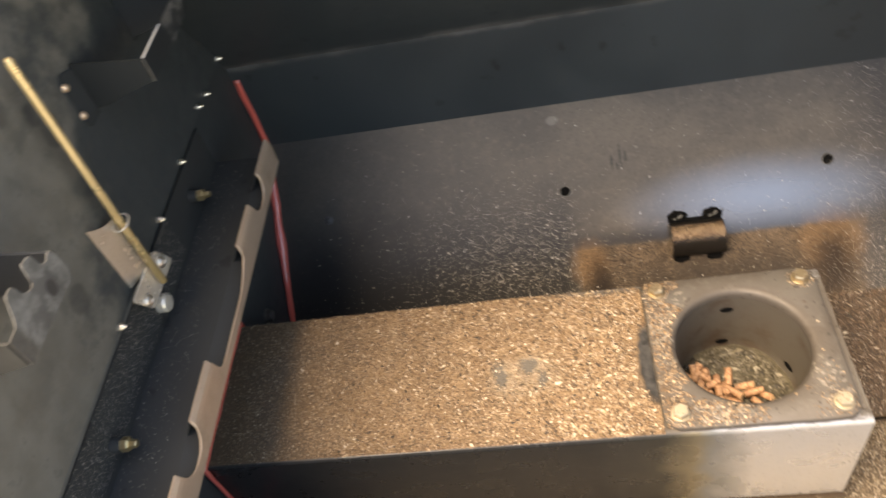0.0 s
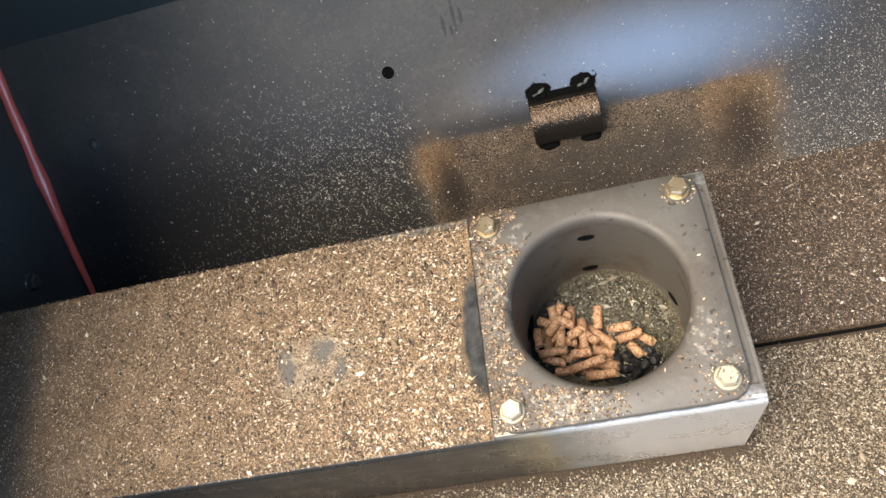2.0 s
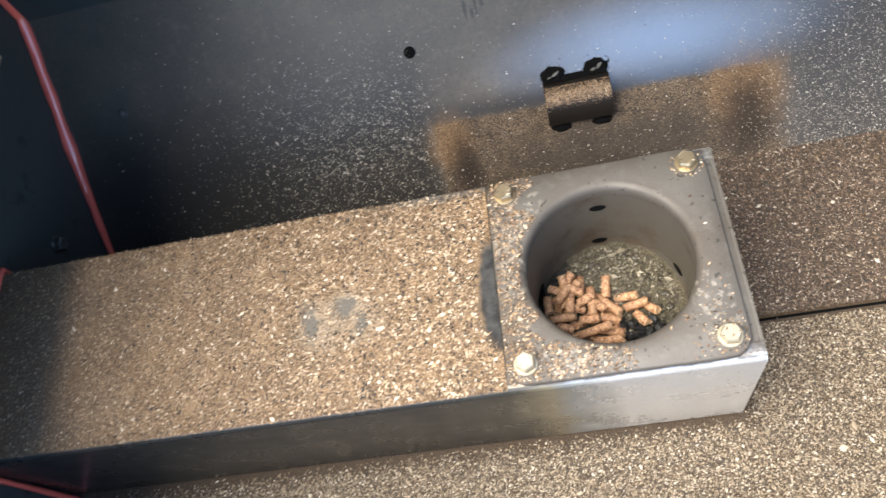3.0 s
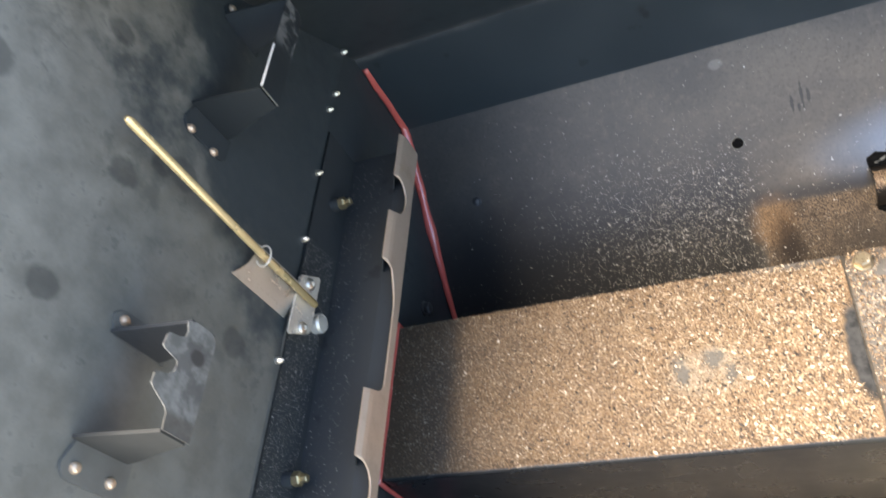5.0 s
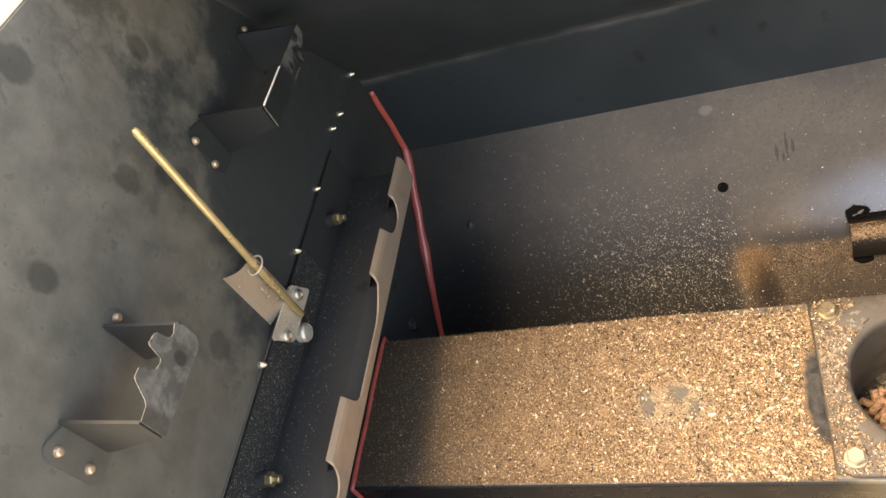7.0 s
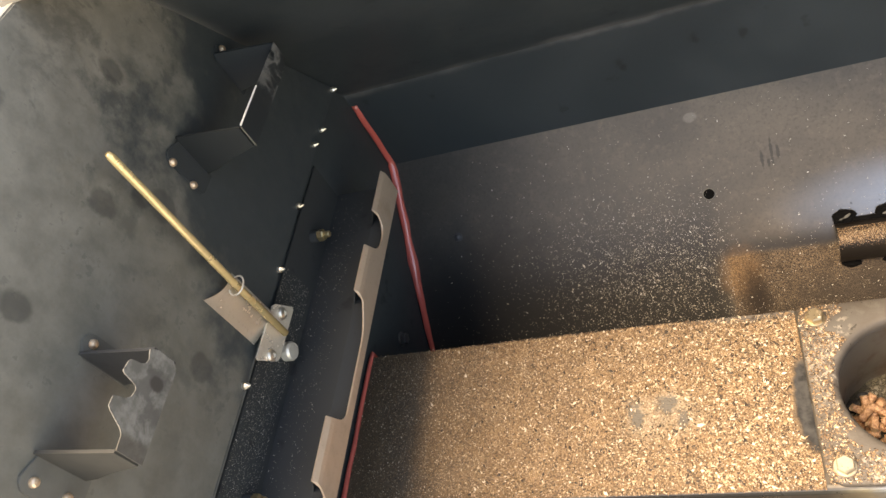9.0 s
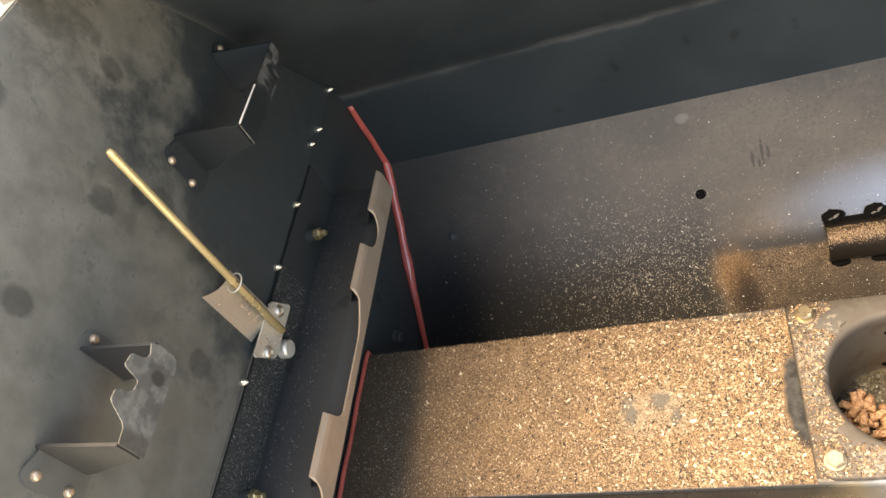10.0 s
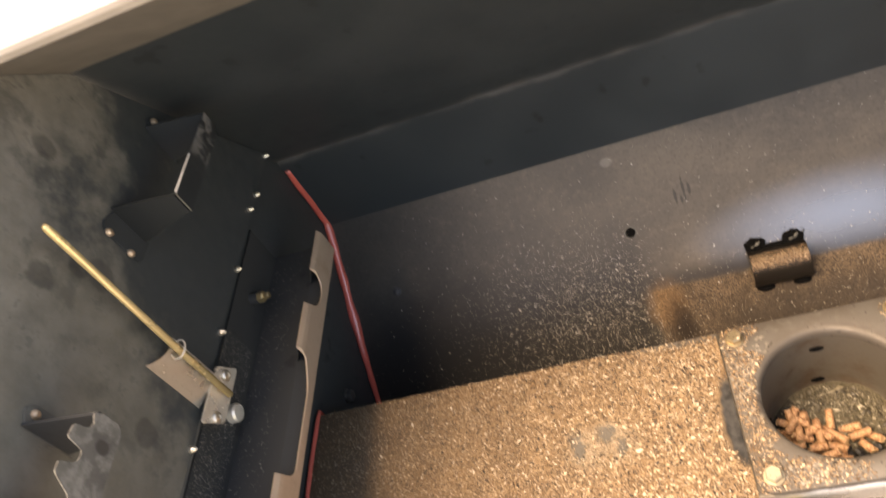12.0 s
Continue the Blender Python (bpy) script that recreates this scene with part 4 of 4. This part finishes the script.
# the lip's upper edge: share of its length, share of its height
TEETH = ((0.0, 0.56), (0.05, 0.57), (0.14, 0.58), (0.18, 0.64), (0.27, 0.93), (0.30, 0.99), (0.39, 0.985), (0.41, 0.94), (0.44, 0.74), (0.48, 0.66), (0.55, 0.63), (0.585, 0.66), (0.62, 0.95), (0.64, 0.99),
         (0.74, 0.96), (0.77, 0.92), (0.79, 0.72), (0.82, 0.63), (0.87, 0.6), (0.92, 0.64), (0.96, 0.66), (1.0, 0.5))


def hanger(y0, y1, z0, z1, nuts, lip_paint, tab_paint, web_paint, toothed=True):
    """A hat-shaped hanger: wall tabs, two webs and a notched front lip."""
    base = thing("grate_hanger", (PANEL, (y0 + y1) / 2, z0))
    w, h, d = (y1 - y0) / 2, z1 - z0, 0.044
    n = 120
    bm = bmesh.new()
    rows = []
    for i in range(n + 1):
        y = -w + 2 * w * i / n
        f = (y + w) / (2 * w)
        top = h * (float(np.interp(f, [p for p, _ in TEETH], [q for _, q in TEETH])) if toothed else 0.553)
        low = 0.0035 * max(0.0, (f - 0.9) / 0.1) ** 2
        rows.append([bm.verts.new((x, y, z)) for x, z in ((d, low), (d, top), (d - 0.0005, top), (d - 0.0005, low))])
    for a, b in zip(rows, rows[1:]):
        for i in range(4):
            bm.faces.new((a[i], b[i], b[(i + 1) % 4], a[(i + 1) % 4]))
    bm.faces.new(rows[0])
    bm.faces.new(rows[-1][::-1])
    part("front_lip", bm, lip_paint, base, "ash-greyed notched lip")
    tabs = []
    for s in (-1, 1):
        web = extrude([(0.0016, -0.011), (0.010, -0.0095), (0.022, -0.005), (d - 0.008, -0.001), (d - 0.0012, 0.001), (d - 0.0012, h * 0.55), (0.0016, h - 0.008)], 1, s * w - 0.0008, s * w + 0.0008)
        # web tones differ by side: how each meets the light is set in paint
        part("web", web, (M_WEB_GREY if s < 0 else web_paint) if toothed else (web_paint if s < 0 else tab_paint), base)
        edge = s * w
        out = edge + s * (0.0165 if s < 0 else 0.0125)
        corner = [(out - s * 0.005 * (1 - math.sin(a)), -0.0095 - 0.005 * math.cos(a)) for a in (0.0, 0.5, 1.05, 1.57)]
        corner += [(out - s * 0.006 * (1 - math.cos(a)), h - 0.013 + 0.006 * math.sin(a)) for a in (0.0, 0.5, 1.05, 1.57)]
        tab = extrude([(edge - s * 0.0008, -0.0145)] + corner + [(edge - s * 0.0008, h * 0.6)], 0, 0.0, 0.0014, 0.0003)
        tabs.append(part("wall_tab", tab, tab_paint, base))
    for y, z in nuts:
        nut = turned([(0, 0), (0.0025, 0), (0.0025, 0.0006), (0.0022, 0.0016), (0.0014, 0.0024), (0, 0.0027)], 14, pose(0.0014, y - (y0 + y1) / 2, z - z0, 0, 90, 0))
        part("rivet", nut, M_RIVET, tabs[0 if y < (y0 + y1) / 2 else 1], "brass-coloured rivet head")
    if not toothed:
        # always-white strip paints the sky's glint along the lip's top edge
        part("edge_strip", block((d - 0.0008, -w + 0.001, h - 0.0127), (d + 0.0003, -w + 0.034, h - 0.0119), 0.0002), M_GLINT, base, "white strip painted as the edge's sky glint")
        part("edge_strip", block((d - 0.0006, -w - 0.0002, 0.0005), (d + 0.0003, -w + 0.0006, h - 0.0127), 0.0002), M_TAB, base, "rubbed grey edge")
    return tagged(base, "black steel grate hanger riveted to the end panel", "hanger", "grate hangers")




def hanger_lip():
    """Ash-greyed lip with sooty spots and a browned end."""
    k = Nodes("worn_hanger_lip")
    c = k.mix(k.ramp(k.noise(110, 5, 0.65), 0.35, 0.65), (0.13, 0.126, 0.112), (0.235, 0.226, 0.204))
    c = k.mix(k.ramp(k.noise(75, 4, 0.6, distortion=0.5), 0.52, 0.64, 0.0, 0.75), c, (0.09, 0.085, 0.078))
    c = k.mix(k.maths("MULTIPLY", k.ramp(k.axis(1), -0.014, -0.018), 0.75), c, (0.085, 0.075, 0.062))
    c = k.mix(k.blob((0.044, 0.010, 0.008), (0.02, 0.0035, 0.0045), 0.4, 200), c, (0.06, 0.055, 0.05))
    k.bump(k.noise(400, 3), 0.2, 0.0004)
    return k.finish(c, 0.6, 0.0, 0.35)


M_HANGER = hanger_lip()


def dark_lip():
    """Glossy black lip, rubbed grey in blotches at its upper end."""
    k = Nodes("dark_hanger_lip")
    end = k.maths("MULTIPLY", k.ramp(k.axis(1), -0.012, 0.014), k.ramp(k.noise(120, 5, 0.65, distortion=0.5), 0.4, 0.6))
    c = k.mix(k.maths("MULTIPLY", end, 0.75), (0.026, 0.03, 0.032), (0.21, 0.207, 0.196))
    k.bump(k.noise(300, 3), 0.1, 0.0004)
    return k.finish(c, k.ramp(end, 0, 1, 0.4, 0.6))


M_HANGER_DARK = dark_lip()
M_HANGER_TAB = enamel("black_hanger_tab", 0.05, 0.55, (0.034, 0.04, 0.042), 0.3)
M_HANGER_WEB = enamel("black_hanger_web", 0.03, 0.6, (0.022, 0.026, 0.027), 0.08)
M_GLINT = plain("painted_edge_glint", (0.8, 0.8, 0.78), 0.3, 0.0, 0.1, 200)
hanger(-0.126, -0.078, 0.313, 0.341, ((-0.0705, 0.328), (-0.137, 0.327), (-0.137, 0.308)), M_HANGER, M_TAB, M_BLACK)
hanger(0.062, 0.136, 0.314, 0.342, ((0.0465, 0.329), (0.046, 0.310), (0.145, 0.330)), M_HANGER_DARK, M_HANGER_TAB, M_HANGER_WEB, False)

# the highlight on the panel's lower edge, put in as a thin pale strip
edge = part("panel_edge", block((PANEL - 0.001, -HALF + 0.001, 0.2149), (PANEL + 0.0003, 0.012, 0.2164), 0.0003), M_TAB, wall_west, "pale strip painted as the lower edge's highlight")

# ---- panel screws along the lower edge of the end panel ----
for y, z in ((0.236, 0.2195), (0.183, 0.2185), (0.164, 0.2215), (0.106, 0.2185), (0.05, 0.2185), (-0.036, 0.2185)):
    ob = part("panel_screw", turned([(0, 0), (0.0022, 0), (0.0022, 0.002), (0.0014, 0.004), (0, 0.0055)], 8), M_ZINC)
    ob.matrix_world = pose(PANEL, min(y, 0.228), z, 0, 90, 0)
    tagged(ob, "small bright screw tip in the end panel", "screw", "screws along the panel edge")
for y, z in ((0.104, 0.036), (-0.097, 0.037)):
    ob = part("hex_bolt", hex_head(0.0055, 0.006), M_BOLT_DARK)
    part("washer", washer(0.0055, 0.006), M_BOLT_DARK, ob)
    ob.matrix_world = pose(X0, y, z, 0, 90, 0)
    tagged(ob, "blackened hexagon bolt in the lower end plate", "bolt", "bolts in the end plate")

# ---- hinge on the back rim ----
hinge = thing("lid_hinge", (-0.247, 0.056, 0.4395))
tagged(hinge, "grey tubular lid hinge welded on the rim", "hinge")
knuckle = turned([(0.0055, -0.021), (0.0085, -0.021), (0.0088, -0.02), (0.0088, 0.02), (0.0085, 0.021), (0.0055, 0.021), (0.0055, -0.021)], 28, pose(0, 0.0, 0.024, 0, 90, 6))
part("knuckle", knuckle, M_HINGE, hinge, smooth=True)
part("leaf", block((-0.010, -0.0015, -0.001), (0.016, 0.0015, 0.0165), 0.0008), M_HINGE, hinge)
part("pin", turned([(0, -0.0195), (0.0054, -0.0195), (0.0054, 0.0), (0, 0.0)], 16, pose(0, 0.0, 0.024, 0, 90, 6)), M_HOLE, hinge)

# ---- loose ash ----
g = np.random.default_rng(3)


def field(n, x0, x1, y0, y1, z):
    x, y = g.uniform(x0, x1, n), g.uniform(y0, y1, n)
    return x, y, np.full(n, z)


x, y, z = field(190000, X0 + 0.004, -0.0595, -BOXY + 0.001, BOXY - 0.001, TOP + 0.0011)
bare = ((x + 0.0605) / 0.0105) ** 2 + ((y + 0.006) / 0.032) ** 2 < g.uniform(0.75, 1.2, len(x))
for cx, cy, rx, ry in ((-0.142, -0.001, 0.007, 0.007), (-0.163, -0.007, 0.005, 0.0105), (-0.133, -0.012, 0.0035, 0.006)):
    bare |= ((x - cx) / rx) ** 2 + ((y - cy) / ry) ** 2 < g.uniform(0.2, 1.5, len(x)) * (g.uniform(0, 1, len(x)) < 0.93)
bare |= ((x + 0.085) / 0.05) ** 2 + ((y - 0.0595) / 0.0065) ** 2 < g.uniform(0.1, 1.3, len(x))
thin = g.uniform(0, 1, len(x)) > np.clip((x + 0.40) / 0.22, 0.1, 1)
keep = ~bare & ~thin & ((((x + 0.147) / 0.028) ** 2 + ((y + 0.008) / 0.018) ** 2 > 1) | (g.uniform(0, 1, len(x)) < 0.5))
spots = np.stack([x, y, z, 0 * x, 0 * x, 0 * x + 1], 1)[keep]
ob = scatter("housing_ash_flakes", spots, M_FLAKE, 0.00029, 5, 0.7)
tagged(ob, "tan wood ash flakes on the feed box", "ash", kind="stuff")

x, y, z = field(18000, X0 + 0.06, -0.062, -BOXY + 0.002, BOXY - 0.002, TOP + 0.0014)
keep = g.uniform(0, 1, len(x)) < np.clip((x + 0.33) / 0.27, 0.0, 1) ** 1.6
keep &= ((x + 0.147) / 0.018) ** 2 + ((y + 0.004) / 0.012) ** 2 > 0.8
keep &= ((x + 0.0605) / 0.0095) ** 2 + ((y + 0.006) / 0.032) ** 2 > g.uniform(0.7, 1.25, len(x))
ob = scatter("coarse_ash_flakes", np.stack([x, y, z, 0 * x, 0 * x, 0 * x + 1], 1)[keep], M_FLAKE_COARSE, 0.00062, 7, 0.6)
tagged(ob, "coarse light and charred ash flakes near the pot", "ash", kind="stuff")

x, y, z = field(17000, -0.058, 0.058, -0.058, 0.058, TOP + 0.0045)
r = np.hypot(x, y)
want = np.where(x < -0.038 + 0.006 * np.sin(y * 260), 1.0, 0.0) + np.where((y < -0.034 - 0.25 * (x + 0.05)) & (x < 0.005), 0.85, 0.0) + np.where((x > 0.03) & (y < -0.02), 0.13, 0.006)
keep = (r > POT_R + 0.003) & (g.uniform(0, 1, len(x)) < want)
ob = scatter("flange_ash_flakes", np.stack([x, y, z, 0 * x, 0 * x, 0 * x + 1], 1)[keep], M_FLAKE, 0.00045, 6, 0.6)
tagged(ob, "ash flakes scattered on the pot flange", "ash", kind="stuff")

bolt_spots = []
for bx_, by_ in ((-0.0485, -0.0485), (0.0485, -0.0485), (0.0485, 0.0485), (-0.0485, 0.0485)):
    a, r = g.uniform(0, math.tau, 150), 0.0085 * np.sqrt(g.uniform(0.02, 1, 150))
    high = np.where(r < 0.0042, 0.0064, 0.0004)
    keep = (r < 0.0042) & (g.uniform(0, 1, 150) < 0.35) | (r > 0.0066)
    bolt_spots.append(np.stack([bx_ + r * np.cos(a), by_ + r * np.sin(a), TOP + 0.0043 + high, 0 * a, 0 * a, 0 * a + 1], 1)[keep])
ob = scatter("bolt_ash_crumbs", np.concatenate(bolt_spots), M_FLAKE_COARSE, 0.00042, 71, 0.7)
tagged(ob, "ash crumbs caught on and round the flange bolts", "ash", kind="stuff")

for name, n, ya, yb, mat, seed in (("front_floor_flakes", 215000, -TOE, -0.0075, M_FLAKE_GREY, 11), ("back_floor_flakes", 140000, 0.0, TOE, M_FLAKE_DARK, 12)):
    x, y, z = field(n, X0 + 0.004 if ya < -0.01 else 0.0, 0.34, ya, yb, FLOOR + 0.0006)
    z = z + np.where(y < -0.0055, 0.0055 * (1 + y / TOE), 0)
    near = (x < BOXX) & (np.abs(y) < BOXY)
    strip = np.maximum(np.abs(y) - BOXY, x - BOXX)      # little ash lies close by the feed box
    near |= g.uniform(0, 1, n) > np.clip(strip / 0.011, 0.12, 1)
    far = (g.uniform(0, 1, n) > np.clip((x + 0.42) / 0.2, 0.2, 1))
    ob = scatter(name, np.stack([x, y, z, 0 * x, 0 * x, 0 * x + 1], 1)[~near & ~far], mat, 0.00044, seed, 0.8)
    tagged(ob, "ash flakes lying over the barrel floor", "ash", kind="stuff")

x, y, z = field(2400, -0.12, 0.34, -TOE, TOE, FLOOR + 0.0012)
z = z + np.where(y < -0.0055, 0.0055 * (1 + y / TOE), 0)
keep = ~((x < BOXX + 0.006) & (np.abs(y) < BOXY + 0.006))
ob = scatter("floor_grit", np.stack([x, y, z, 0 * x, 0 * x, 0 * x + 1], 1)[keep], M_FLAKE_GREY, 0.0008, 61, 0.8)
tagged(ob, "coarse light and charred grit on the barrel floor", "ash", kind="stuff")

for name, n, size, seed, spread, height, rest in (("slope_ash_dust", 110000, 0.00024, 15, 0.075, 0.066, 0.3), ("slope_ash_specks", 26000, 0.0004, 16, 0.058, 0.03, 0.06)):
    x, up = g.uniform(X0 + 0.004, 0.30, n), g.uniform(0.0, 0.192, n)
    low = np.exp(-up / 0.03)
    clump = np.sin(x * 310 + 3 * np.sin(up * 230)) * np.sin(up * 270 + 2 * np.sin(x * 170))
    want = 0.3 * low + np.exp(-((x + 0.15) / spread) ** 2) * np.exp(-((up - height) / 0.042) ** 2) * np.clip(0.75 + 0.5 * clump, 0.2, 1) * np.clip((-0.085 - x) / 0.02, 0, 1)
    want += rest * np.clip((x - 0.11) / 0.1, 0, 1) * np.exp(-up / 0.14) + np.where((x > -0.1) & (x < 0.11) | (up > 0.1), 0.008, 0.025)
    want = np.where((x > -0.1) & (x < 0.14) & (up < 0.07), want * 0.3 + 0.16 * rest, want)
    want *= np.clip((x + 0.36) / 0.15, 0.1, 1)
    keep = g.uniform(0, 1, n) < want
    pos = np.array([0, TOE, FLOOR])[None] + up[:, None] * np.array(UPD)[None] + 0.0002 * np.array(OUT)[None]
    pos[:, 0] = x
    ob = scatter(name, np.concatenate([pos, np.tile(np.array(OUT), (n, 1))], 1)[keep], M_SPECK, size, seed, 0.5)
    tagged(ob, "pale ash specks clinging to the sloping wall", "ash", kind="stuff")

hx, hy = g.uniform(-0.0215, 0.0215, 6500), np.clip(g.normal(0.0052, 0.003, 6500), -0.004, 0.0108)
hz = 0.0155 * np.sqrt(np.maximum(0.02, 1 - ((hy + 0.00175) / 0.01475) ** 2)) ** 0.8 + 0.0016
hm = on_slope(0.003, 0.062)
hp = np.array([(hm @ Vector((a, b, c)))[:] for a, b, c in zip(hx, hy, hz - 0.0003)])
hn = np.array([(UPD * (0.15 + 60 * b) + OUT).normalized()[:] for b in hy])
ob = scatter("shield_ash_flakes", np.concatenate([hp, hn], 1), M_FLAKE, 0.00024, 23, 0.5)
tagged(ob, "tan ash flakes lying on the small shield", "ash", kind="stuff")

n = 20000
x, up = g.uniform(0.10, 0.32, n), g.uniform(0.0, 0.192, n)
keep = g.uniform(0, 1, n) < np.clip((x - 0.1) / 0.06, 0, 1) * np.clip(1.15 - up / 0.2, 0.2, 1)
pos = np.array([0, TOE, FLOOR])[None] + up[:, None] * np.array(UPD)[None] + 0.0003 * np.array(OUT)[None]
pos[:, 0] = x
ob = scatter("fine_slope_dust", np.concatenate([pos, np.tile(np.array(OUT), (n, 1))], 1)[keep], M_SPECK, 0.00021, 41, 0.5)
tagged(ob, "fine pale ash dust on the sloping wall", "ash", kind="stuff")

x, y, z = field(700, X0 + 0.004, LIPX - 0.022, -0.16, 0.15, LIPB + 0.0089)
ob = scatter("shelf_ash_specks", np.stack([x, y, z - (x - X0) * 0.02, 0 * x, 0 * x, 0 * x + 1], 1), M_SPECK, 0.00019, 17, 0.6)
tagged(ob, "fine ash specks on the black shelf bracket", "ash", kind="stuff")

x, y, z = field(5200, X0 + 0.0022, X0 + 0.0026, -0.166, 0.06, 0)
z = g.uniform(0.178, 0.2095, len(x))
ob = scatter("flange_dust", np.stack([x, y, z, 0 * x + 1, 0 * x, 0 * x + 0.01], 1), M_SPECK, 0.00017, 31, 0.5)
tagged(ob, "grey ash dust on the shelf bracket's wall flange", "ash", kind="stuff")

sx = g.normal(0, 0.0045, 150) + np.where(g.uniform(0, 1, 150) < 0.5, -0.0125, 0.0185)
su = 0.0795 + g.normal(0, 0.0035, 150)
pos = np.array([0, TOE, FLOOR])[None] + su[:, None] * np.array(UPD)[None] + 0.0004 * np.array(OUT)[None]
pos[:, 0] = sx
ob = scatter("weld_spatter", np.concatenate([pos, np.tile(np.array(OUT), (150, 1))], 1), M_CHAR, 0.0006, 51, 0.7)
tagged(ob, "black burnt spatter round the small shield's ears", "spatter", kind="stuff")
